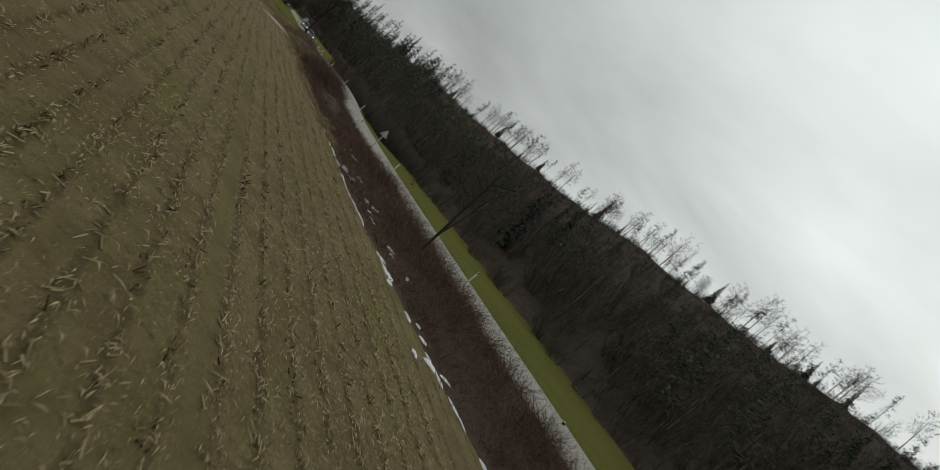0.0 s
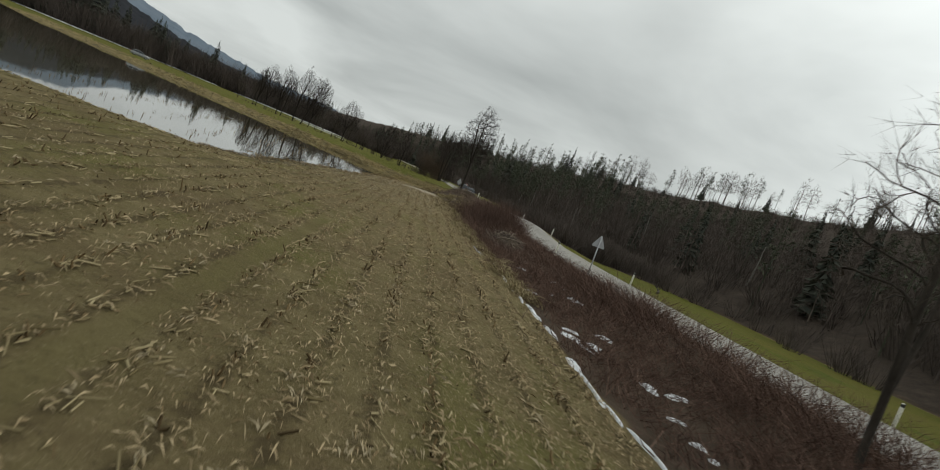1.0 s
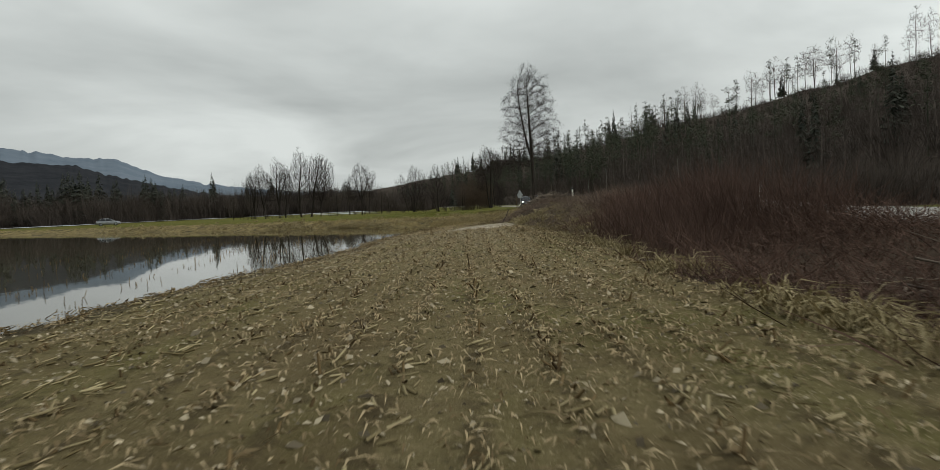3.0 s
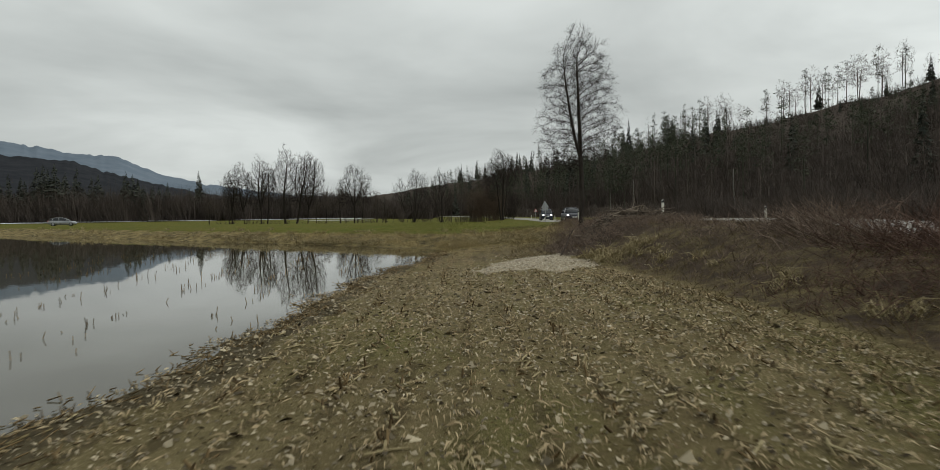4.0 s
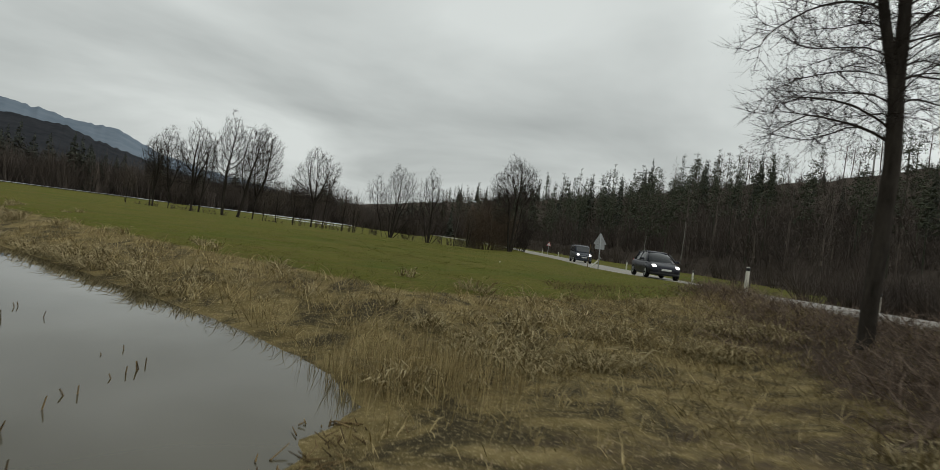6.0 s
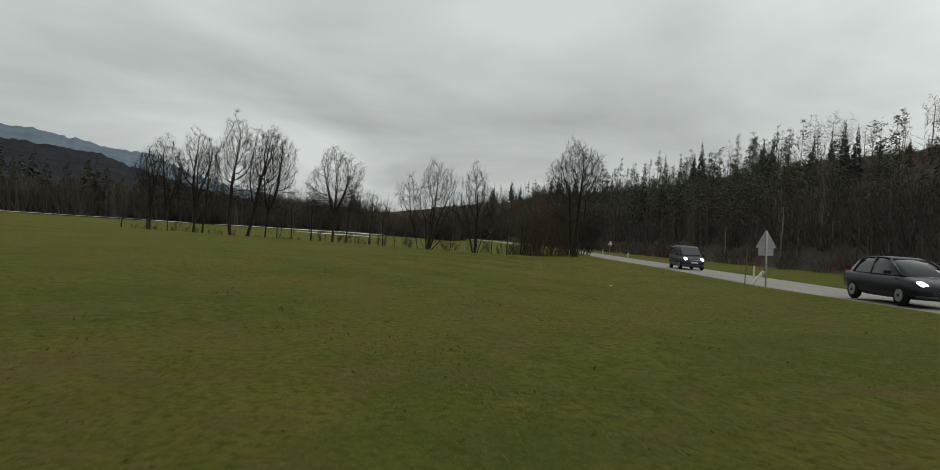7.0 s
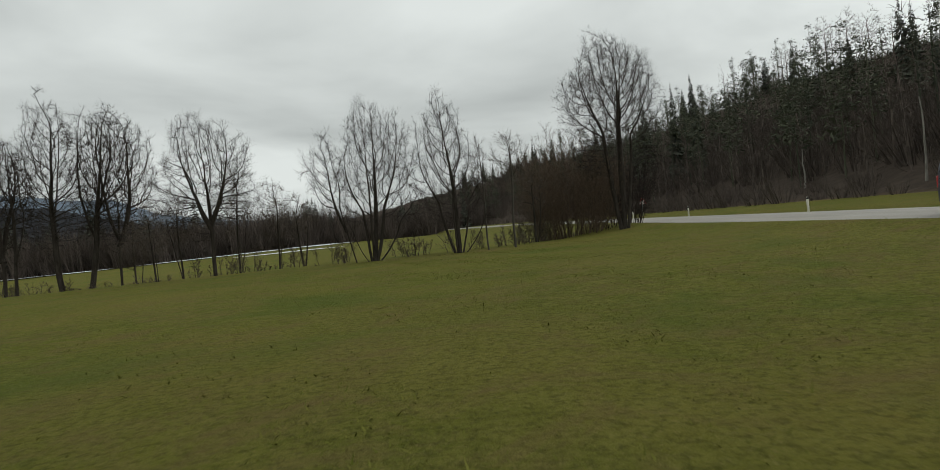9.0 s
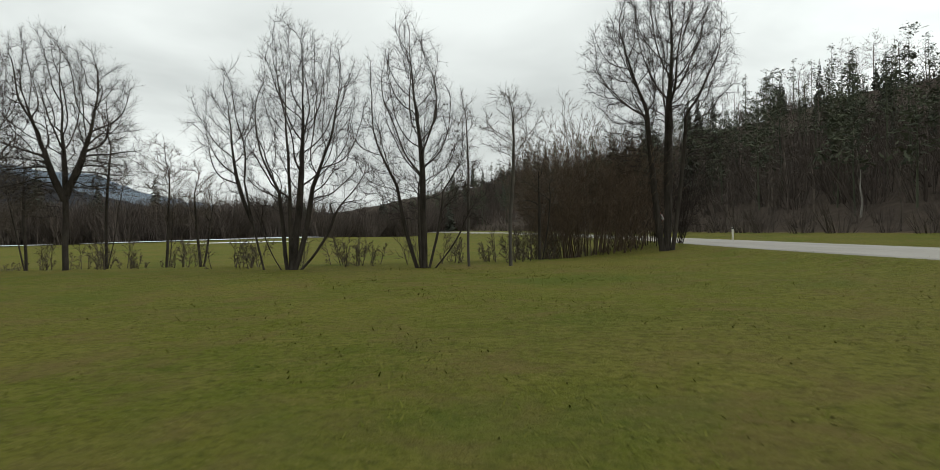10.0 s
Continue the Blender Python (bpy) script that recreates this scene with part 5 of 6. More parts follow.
def build_grass():
    rng = np.random.default_rng(37)
    # dry tussocks on the bank
    n = 230000
    xs, ys = rng.uniform(-60, 8, n), rng.uniform(22, 75, n)
    xs = np.where(rng.uniform(0, 1, n) < 0.75, rng.uniform(-16, 7.5, n), xs)
    u = bank_mix(xs, ys)
    rel = ys - bank_foot(xs)
    keep = (rel > -2.0 - (3.5 + 3.2 * smooth((xs + 2.5) / 2)) * (rng.uniform(0, 1, n) < 0.3)) & (u < 0.86) & (xs < road_near(ys) - 1) & (land(xs, ys) > POND_Z + 0.03)
    tuft = np.sin(xs * 2.2 + 1.5 * np.sin(ys)) * np.sin(ys * 2.5 + xs) + 0.6 * np.sin(xs * 5 + ys * 3)
    keep &= rng.uniform(-1.2, 1.2, n) < tuft
    xs, ys, rel = xs[keep], ys[keep], rel[keep]
    n = len(xs)
    base = np.column_stack([xs, ys, land(xs, ys) - 0.02])
    L = rng.uniform(0.12, 0.45, n) * np.where(rel < 0, 0.7, 1.0)
    a = rng.uniform(0, 6.28, n)
    lean = rng.uniform(0.3, 1.2, n)
    tip = base + np.column_stack([np.cos(a) * lean * L, np.sin(a) * lean * L, L * rng.uniform(0.25, 1.0, n)])
    v, t = ribbons(rng, base, tip, rng.uniform(0.006, 0.014, n), np.column_stack([np.zeros(n), np.zeros(n), 0.22 * L]))
    tagged(new("dry_bank_grass", tri_mesh("dry_bank_grass", v, t, M_DRYGRASS)), "matted straw-coloured dry grass on the bank", "grass", kind="stuff")
    # heavy pale tussocks hanging over the bank's foot and dotted up to the road slope
    n = 3000
    cx = np.where(rng.uniform(0, 1, n) < 0.6, rng.uniform(-22, 6, n), rng.uniform(-60, -10, n))
    cy = bank_foot(cx) + rng.gamma(2.0, 1.1, n) - 0.6
    k = n // 3
    cy[:k] = rng.uniform(-40, 30, k)
    cx[:k] = edge_x(cy[:k]) + rng.uniform(-0.15, 1.5, k) * np.interp(cy[:k], [-10, -2], [0.35, 1.0]) + 0.4 * (cy[:k] > 12)
    keep = (land(cx, cy) > POND_Z + 0.04) & ~((cy > -8) & (cy < 13) & (rng.uniform(0, 1, n) < 0.88)) & ~((cy > 9.5) & (cy < 17.5) & (cx < edge_x(cy) + 0.35)) & ~((cy > 16) & (cy < 27) & (cx > edge_x(cy) - 0.2)) & (np.sin(cx * 0.9 + 2 * np.sin(cy * 0.4)) + np.sin(cy * 1.7 + cx) > -0.2)
    cx, cy = cx[keep], cy[keep]
    per = 44
    n = len(cx) * per
    size = np.repeat(rng.uniform(0.18, 0.60, len(cx)), per)
    xs, ys = np.repeat(cx, per) + rng.normal(0, 0.11, n), np.repeat(cy, per) + rng.normal(0, 0.11, n)
    base = np.column_stack([xs, ys, land(xs, ys) - 0.02])
    a, lean = rng.uniform(0, 6.28, n), rng.uniform(0.2, 1.3, n)
    L = size * rng.uniform(0.5, 1.15, n)
    tip = base + np.column_stack([np.cos(a) * lean * L, np.sin(a) * lean * L - 0.25 * L, L * rng.uniform(0.0, 0.75, n)])
    v, t = ribbons(rng, base, tip, rng.uniform(0.010, 0.026, n), np.column_stack([np.zeros(n), np.zeros(n), 0.30 * L]))
    tagged(new("pale_tussocks", tri_mesh("pale_tussocks", v, t, M_TUSSOCK)), "pale overhanging tussocks of dry grass on the bank", "grass", kind="stuff")
    # upright reed stems where the water meets the bank
    n = 2600
    xs, ys = rng.normal(-1.5, 0.75, n), rng.normal(32.0, 0.75, n)
    keep = land(xs, ys) > POND_Z - 0.01
    xs, ys = xs[keep], ys[keep]
    n = len(xs)
    base = np.column_stack([xs, ys, land(xs, ys) - 0.02])
    L = rng.uniform(0.18, 0.55, n)
    tip = base + np.column_stack([rng.normal(0, 0.16, n) * L, rng.normal(0, 0.16, n) * L, L])
    v, t = ribbons(rng, base, tip, rng.uniform(0.004, 0.009, n), rng.normal(0, 0.012, (n, 3)))
    tagged(new("reed_stems", tri_mesh("reed_stems", v, t, M_DRYGRASS)), "thin upright dry reed stems at the water's edge", "reeds", kind="stuff")
    # tufts on the slope up to the road and in the brush
    n = 46000
    ys = rng.uniform(-6, 46, n)
    xs = edge_x(ys) + rng.uniform(-0.3, 1, n) * (road_near(ys) - edge_x(ys) - 0.4)
    tuft = np.sin(xs * 2.6 + 1.5 * np.sin(ys)) * np.sin(ys * 2.1 + xs) + 0.6 * np.sin(xs * 6 + ys * 4)
    keep = (rng.uniform(-1.0, 1.3, n) < tuft) & ~((ys > 9) & (ys < 17.5) & (xs < edge_x(ys) + 0.2)) & ~((ys > 16) & (ys < 28) & (xs > edge_x(ys) + 0.3))
    xs, ys = xs[keep], ys[keep]
    n = len(xs)
    base = np.column_stack([xs, ys, land(xs, ys) - 0.02])
    L = rng.uniform(0.06, 0.30, n)
    a, lean = rng.uniform(0, 6.28, n), rng.uniform(0.3, 1.3, n)
    tip = base + np.column_stack([np.cos(a) * lean * L, np.sin(a) * lean * L, L * rng.uniform(0.2, 0.9, n)])
    v, t = ribbons(rng, base, tip, rng.uniform(0.006, 0.014, n), np.column_stack([np.zeros(n), np.zeros(n), 0.2 * L]))
    tagged(new("slope_grass", tri_mesh("slope_grass", v, t, M_SLOPE)), "dry brown and green tufts on the road slope", "grass", kind="stuff")
    # short meadow turf near the flight line, in uneven clumps
    n = 190000
    xs, ys = rng.normal(-3.5, 5.0, n), rng.uniform(38, 104, n)
    clump = np.sin(xs * 3.1 + 2 * np.sin(ys * 1.3)) * np.sin(ys * 2.7 + xs * 0.9) + 0.7 * np.sin(xs * 1.1 + ys * 0.8)
    keep = (bank_mix(xs, ys) > 0.7) & (xs < road_near(ys) - 0.2) & (rng.uniform(-1.4, 1.0, n) < clump)
    xs, ys, clump = xs[keep], ys[keep], clump[keep]
    n = len(xs)
    base = np.column_stack([xs, ys, land(xs, ys) - 0.01])
    L = (rng.gamma(3.0, 0.014, n) + 0.012) * np.clip(1.0 + 0.35 * clump, 0.6, 1.4)
    a = rng.uniform(0, 6.28, n)
    tip = base + np.column_stack([np.cos(a) * L * 0.9, np.sin(a) * L * 1.1, L * rng.uniform(0.15, 0.6, n)])
    side = np.column_stack([-np.sin(a), np.cos(a), np.zeros(n)]) * (rng.uniform(0.005, 0.012, n))[:, None]
    V = np.stack([base - side, base + side, tip], 1).reshape(-1, 3)
    T = np.arange(3 * n).reshape(-1, 3)
    tagged(new("meadow_grass", tri_mesh("meadow_grass", V, T, M_GRASS)), "short olive-green winter meadow grass", "grass", kind="stuff")


def build_gravel():
    rng = np.random.default_rng(47)
    bm = bmesh.new()
    bmesh.ops.create_icosphere(bm, subdivisions=1, radius=1.0)
    unit_v = np.array([v.co[:] for v in bm.verts])
    unit_t = np.array([[v.index for v in f.verts] for f in bm.faces])
    bm.free()
    V, T, C, o = [], [], [], 0
    xs, ys = rng.uniform(-1.6, 5.2, 30000), rng.uniform(11, 23, 30000)
    dense = gravel_mix(xs, ys) * np.interp(ys, [17, 20], [1, 0.45])
    loose = rng.uniform(0, 1, 30000) < 0.02
    for x, y, g in zip(xs, ys, np.where(loose, 1.0, dense)):
        if rng.uniform() > g * 0.62 or len(V) > 9000:
            continue
        s = rng.gamma(2.0, 0.0052) + 0.006
        V.append(unit_v * s * rng.uniform(0.7, 1.2, 3) * np.array([1, 1, 0.65]) * (1 + rng.normal(0, 0.22, (len(unit_v), 1))) + [x, y, s * 0.15])
        C.append((x, y))
        T.append(unit_t + o)
        o += len(unit_v)
    for k in range(2600):
        x, y = rng.normal(0.8, 2.2), rng.normal(8.5, 4.0)
        if x > edge_x(y) + 0.2 or x < shore_x(y) + 0.3 or y > 22:
            continue
        s = rng.gamma(2.0, 0.005) + 0.006
        V.append(unit_v * s * rng.uniform(0.7, 1.2, 3) * np.array([1, 1, 0.65]) + [x, y, s * 0.15])
        C.append((x, y))
        T.append(unit_t + o)
        o += len(unit_v)
    C = np.array(C)
    V = np.concatenate(V)
    V[:, 2] += np.repeat(land(C[:, 0], C[:, 1]), len(unit_v))
    tagged(new("gravel_stones", tri_mesh("gravel_stones", V, np.concatenate(T), M_STONE)), "pale rounded gravel spread at the field's end", "gravel", kind="stuff")


def snow_patch(x, y, rx, ry, turn, seed):
    """A thin irregular cushion of old snow, laid on the ground."""
    rng = np.random.default_rng(seed)
    n, rings = 22, 4
    ph = rng.uniform(0, 6.28, 4)
    V = [(x, y, land1(x, y) + 0.05)]
    c, s = math.cos(turn), math.sin(turn)
    for k in range(1, rings + 1):
        f = k / rings
        for i in range(n):
            a = 2 * math.pi * i / n
            r = f * (1 + 0.28 * math.sin(2 * a + ph[0]) + 0.2 * math.sin(3 * a + ph[1]) + 0.14 * math.sin(5 * a + ph[2]))
            u, w = rx * r * math.cos(a), ry * r * math.sin(a)
            px, py = x + u * c - w * s, y + u * s + w * c
            V.append((px, py, land1(px, py) + 0.05 * (1 - f ** 3) - (0.02 if k == rings else 0)))
    F = [(0, 1 + i, 1 + (i + 1) % n) for i in range(n)]
    for k in range(rings - 1):
        o = 1 + k * n
        F += [(o + i, o + n + i, o + n + (i + 1) % n, o + (i + 1) % n) for i in range(n)]
    return tagged(new("snow_patch", mesh_from("snow_patch", V, F, M_SNOW)), "thin remnant of old white snow on the ground", "snow", "snow remnants")


def build_snow():
    rng = np.random.default_rng(57)
    y = -72.0
    k = 0
    while y < -27.5:
        L = rng.uniform(0.5, 1.5)
        if -53.2 < y < -50.5 or rng.uniform() < 0.20:
            y += L
            continue
        x = float(edge_x(y)) + 0.05 + 0.10 * math.sin(y * 0.7)
        snow_patch(x, y, rng.uniform(0.03, 0.11), L * 0.60, 0.05 * math.sin(y), 500 + k)
        y += L * 1.02
        k += 1
    for k in range(34):
        y = rng.uniform(-60, -28)
        x = rng.uniform(5.2, 7.6)
        big = 1.25 if -46 < y < -36 else 0.9
        snow_patch(x, y, big * rng.uniform(0.08, 0.26), big * rng.uniform(0.10, 0.40), rng.uniform(-0.4, 0.4), 600 + k)


def snow_field(x, y, rx, ry, turn, seed):
    ob = snow_patch(x, y, rx, ry, turn, seed)
    ob.name = "snow_field"
    ob.location.z = 0.22
    return tagged(ob, "long white snow remnant before the far wood", "snow", "far snow remnants")


for k, (x, y, rx, ry) in enumerate([(-66, 222, 14, 2.6), (-46, 241, 9, 2.2), (-128, 200, 26, 2.6), (-205, 170, 34, 3.0), (-290, 137, 40, 3.0), (-92, 213, 6, 1.5), (-40, 198, 9, 1.4)]):
    snow_field(x, y, rx, ry * 2.0, 0.42, 700 + k)


# ---- roadside furniture ----
def delineator(x, y, group="delineator posts along the road", lean=0.0):
    ob = thing("delineator_post", "white plastic road delineator post with a black band", "road post", group, at=(x, y, land1(x, y)), turn=180)
    if lean:
        ob.matrix_basis = pose(x, y, land1(x, y), 0, lean, 0)
    bm = rounded_box(0.105, 0.09, 1.10, (0, 0, 0.35), 0.018, 2)
    part("post", bm, M_WHITE, ob)
    cap = rounded_box(0.111, 0.096, 0.15, (0, 0, 0.835), 0.014, 1)
    for v in cap.verts:
        if v.co.z > 0.85:
            v.co.z -= 0.3 * (v.co.x + 0.055)
    part("cap", cap, M_BLACK, ob, "black slanted cap")
    part("reflector", rounded_box(0.045, 0.012, 0.10, (0, -0.048, 0.68), 0.004, 1), M_REFLECT, ob, "small amber reflector")
    return ob


def triangle_prism(side, thick, z0, bevel=0.0):
    h = side * math.sqrt(3) / 2
    r = 0.10 * side
    pts = []
    corners = [(-side / 2, 0), (side / 2, 0), (0, h)]
    centre = (0, h / 3)
    for (cx, cz), start in zip(corners, (210, 330, 90)):
        d = Vector((centre[0] - cx, centre[1] - cz)).normalized()
        o = (cx + d.x * r * 2 * 0.6, cz + d.y * r * 2 * 0.6)
        for k in range(5):
            a = radians(start - 60 + 30 * k)
            pts.append((o[0] + 0.6 * r * math.cos(a), o[1] + 0.6 * r * math.sin(a)))
    bm = bmesh.new()
    front = [bm.verts.new((x, -thick / 2, z + z0)) for x, z in pts]
    back = [bm.verts.new((x, thick / 2, z + z0)) for x, z in pts]
    bm.faces.new(front)
    bm.faces.new(back[::-1])
    n = len(pts)
    for i in range(n):
        bm.faces.new((front[(i + 1) % n], front[i], back[i], back[(i + 1) % n]))
    bmesh.ops.recalc_face_normals(bm, faces=bm.faces[:])
    return bm


M_SIGNRED = plain("sign_red", (0.55, 0.03, 0.03), 0.4)
M_SIGNWHITE = plain("sign_white", (0.75, 0.75, 0.73), 0.4)


def warning_sign(x, y, height, turn, plate, label, side=0.90):
    """A triangular warning sign: its grey back faces -y before turning."""
    z = land1(x, y)
    ob = thing("warning_sign", label, "road sign", at=(x, y, z), turn=turn)
    ob.matrix_basis = pose(x, y, z, 0, -2.5, turn)
    tip = side * math.sqrt(3) / 2
    part("post", rod((0, 0, -0.3), (0, 0, height - 0.06), 0.032, sides=14), M_GALV, ob)
    sign = part("triangle", triangle_prism(side, 0.012, height - tip), M_SIGNBACK, ob, "grey sheet-metal back of the triangle", shade=False)
    sign.location = (0, 0.045, 0)
    face = part("face", triangle_prism(side * 0.97, 0.004, height - tip + 0.012), M_SIGNRED, sign, "red bordered front", shade=False)
    face.location = (0, 0.0085, 0)
    inner = part("field", triangle_prism(side * 0.72, 0.004, height - tip + 0.085), M_SIGNWHITE, sign, "white inner field", shade=False)
    inner.location = (0, 0.013, 0)
    part("clamp", rounded_box(0.16, 0.035, 0.035, (0, 0.018, height - 0.60), 0.006, 1), M_GALV, ob)
    part("clamp", rounded_box(0.12, 0.035, 0.035, (0, 0.018, height - 0.30), 0.006, 1), M_GALV, ob)
    if plate:
        part("plate", rounded_box(0.62, 0.012, 0.30, (0, 0.045, height - tip - 0.155), 0.004, 1), M_SIGNBACK, ob, "small grey supplementary plate", shade=False)
        part("clamp", rounded_box(0.14, 0.035, 0.035, (0, 0.018, height - tip - 0.15), 0.006, 1), M_GALV, ob)
    return ob


def build_roadside():
    for x, y in ((8.1, 22.6), (7.8, 43.5), (9.85, -18.8), (12.4, -58.0)):
        delineator(x, y)
    for x, y in ((15.9, -15.8), (15.1, 27.8), (15.2, 8.5), (14.9, 48.0), (17.4, -38.0), (14.5, 67.0), (14.1, 83.0), (13.8, 103.0), (13.6, 122.0), (13.4, 140.0)):
        delineator(x, y)
    delineator(7.55, 66.4, lean=38)
    warning_sign(9.95, -26.3, 2.15, 5, False, "triangular road warning sign seen from its grey back", 0.72)
    warning_sign(7.9, 65.8, 2.38, 3, True, "triangular road warning sign with a plate, seen from its grey back")
    ob = warning_sign(14.2, 139.0, 2.4, 172, False, "far triangular road warning sign facing the traffic")
    ob = thing("marker_stake", "thin weathered stake beside the sign", "stake", at=(7.35, 66.6, land1(7.35, 66.6)))
    part("stake", rod((0, 0, -0.2), (0.03, 0, 1.5), 0.022, 0.016, 8), M_STUB, ob)


# ---- branch heaps ----
def branch_heap(x, y, rx, ry, h, count, seed, label):
    rng = np.random.default_rng(seed)
    z0 = land1(x, y)
    ob = thing("branch_heap", label, "branch heap", at=(x, y, z0))
    for k in range(count):
        u, v = rng.normal(0, 0.45), rng.normal(0, 0.45)
        top = h * max(0.0, 1 - (u * u + v * v)) * rng.uniform(0.1, 1.0)
        c = np.array([u * rx, v * ry, 0])
        c[2] = land1(x + c[0], y + c[1]) - z0 + top
        a, L = rng.uniform(0, math.pi), rng.uniform(0.4, 1.5)
        e = np.array([math.cos(a) * L * 0.5, math.sin(a) * L * 0.5, rng.normal(0, 0.16) * L])
        r = rng.gamma(2.0, 0.008) + 0.006
        mid = c + rng.normal(0, 0.07, 3)
        wood = Wood()
        wood.add(np.array([c - e, (c - e + mid) / 2, mid, (mid + c + e) / 2 + rng.normal(0, 0.05, 3), c + e]), np.array([1, 0.9, 0.75, 0.55, 0.3]) * r, 5)
        for _ in range(3):
            f = rng.uniform(0.2, 0.9)
            p = (c - e) * (1 - f) + (c + e) * f
            wood.add(np.array([p, p + e * 0.35 + rng.normal(0, 0.2, 3)]), np.array([0.45, 0.15]) * r, 3)
        v, t = wood.arrays()
        part("branch", tri_mesh("branch", v, t, M_CUT), None, ob)


k = Mat("cut_branches", 0.9)
k.color(k.mix(k.random(), (0.070, 0.055, 0.045), (0.300, 0.245, 0.190)))
M_CUT = k.m
build_brush()
build_stubble()
build_grass()
build_gravel()
build_snow()
build_roadside()
branch_heap(6.0, 20.4, 2.2, 1.4, 0.58, 290, 201, "heap of cut bare branches by the road")
branch_heap(6.7, -18.8, 1.3, 3.4, 0.70, 240, 202, "heap of cut bare branches in the brush")


def fallen_branch(x, y, tip, seed):
    rng = np.random.default_rng(seed)
    wood = Wood()
    p, q = np.array([0, 0, -0.05]), np.array(tip)
    pts = np.array([p + (q - p) * f + rng.normal(0, 0.03, 3) * (0 < f < 1) for f in (0, 0.25, 0.5, 0.75, 1)])
    wood.add(pts, np.array([0.034, 0.031, 0.027, 0.022, 0.012]), 7)
    for f in (2, 3, 3):
        wood.add(np.array([pts[f], pts[f] + rng.normal(0, 0.12, 3) + [0, 0, 0.2]]), np.array([0.012, 0.004]), 4)
    ob = thing("fallen_branch", "bare grey branch leaning in the brush", "branch", at=(x, y, land1(x, y)))
    v, t = wood.arrays()
    part("branch", tri_mesh("branch", v, t, M_CUT), None, ob)


fallen_branch(2.75, 17.5, (0.55, 0.5, 0.95), 301)
fallen_branch(4.6, 18.6, (0.25, 0.3, 0.75), 302)


# ---- vehicles ----
def car_paint(name, col):
    k = Mat(name, 0.28, 0.35)
    k.color(k.ramp(k.noise(2.0, 6, 0.6), [(0.3, tuple(c * 0.85 for c in col)), (0.7, tuple(c * 1.2 for c in col))]))
    k.rough(k.ramp(k.noise(3.0, 6, 0.7), [(0.3, (0.22, 0.22, 0.22)), (0.75, (0.5, 0.5, 0.5))]))
    return k.m


M_PAINT_NAVY = car_paint("navy_car_paint", (0.012, 0.013, 0.022))
M_PAINT_SLATE = car_paint("slate_van_paint", (0.030, 0.036, 0.050))
M_PAINT_SILVER = car_paint("silver_car_paint", (0.30, 0.31, 0.32))
M_GLASS = plain("dark_car_glass", (0.02, 0.023, 0.026), 0.06, 0.0, 0.1)
M_TYRE = plain("tyre_rubber", (0.018, 0.018, 0.018), 0.85)
M_RIM = plain("alloy_rim", (0.42, 0.43, 0.45), 0.35, 0.8)
M_TRIM = plain("black_trim", (0.015, 0.015, 0.016), 0.55)
M_PLATE = plain("pale_plate", (0.70, 0.70, 0.68), 0.4)
lamp = Mat("lit_headlamp", 0.2)
lamp.color((0.9, 0.9, 0.9))
lamp.b.inputs["Emission Color"].default_value = (1.0, 0.98, 0.95, 1)
lamp.b.inputs["Emission Strength"].default_value = 3.0
M_LAMP = lamp.m


def loft(stations, power=0.42, ring=24):
    """A closed body through cross-sections (x, half width, low, high)."""
    bm = bmesh.new()
    rings = []
    for x, w, lo, hi in stations:
        row = []
        for k in range(ring):
            a = 2 * math.pi * k / ring
            c, s = math.cos(a), math.sin(a)
            row.append(bm.verts.new((x, w * math.copysign(abs(c) ** power, c), (lo + hi) / 2 + (hi - lo) / 2 * math.copysign(abs(s) ** power, s))))
        rings.append(row)
    for a, b in zip(rings, rings[1:]):
        for k in range(ring):
            bm.faces.new((a[k], b[k], b[(k + 1) % ring], a[(k + 1) % ring]))
    bm.faces.new(rings[0])
    bm.faces.new(rings[-1][::-1])
    bmesh.ops.recalc_face_normals(bm, faces=bm.faces[:])
    return bm


def cabin(stations, inset=0.0):
    """A greenhouse from stations (x, half width at the belt, belt height, half width at the roof, roof height)."""
    bm = bmesh.new()
    rings = []
    for x, wb, zb, wr, zr in stations:
        pts = [(-wb, zb), (-wb * 0.5 - wr * 0.5, (zb + zr) / 2 + 0.02), (-wr, zr - 0.05 * (zr > zb + 0.1)), (-wr * 0.75, zr), (0, zr + 0.02), (wr * 0.75, zr), (wr, zr - 0.05 * (zr > zb + 0.1)), (wb * 0.5 + wr * 0.5, (zb + zr) / 2 + 0.02), (wb, zb)]
        rings.append([bm.verts.new((x, y, z)) for y, z in pts])
    for a, b in zip(rings, rings[1:]):
        for k in range(len(a) - 1):
            bm.faces.new((a[k], b[k], b[k + 1], a[k + 1]))
    bm.faces.new(rings[0])
    bm.faces.new(rings[-1][::-1])
    bmesh.ops.recalc_face_normals(bm, faces=bm.faces[:])
    return bm


def slab(points, thick, out):
    """A thin panel with the given corner points, thickened along out."""
    bm = bmesh.new()
    o = Vector(out).normalized() * thick
    a = [bm.verts.new(Vector(p)) for p in points]
    b = [bm.verts.new(Vector(p) + o) for p in points]
    bm.faces.new(a[::-1])
    bm.faces.new(b)
    n = len(a)
    for k in range(n):
        bm.faces.new((a[k], a[(k + 1) % n], b[(k + 1) % n], b[k]))
    bmesh.ops.recalc_face_normals(bm, faces=bm.faces[:])
    return bm


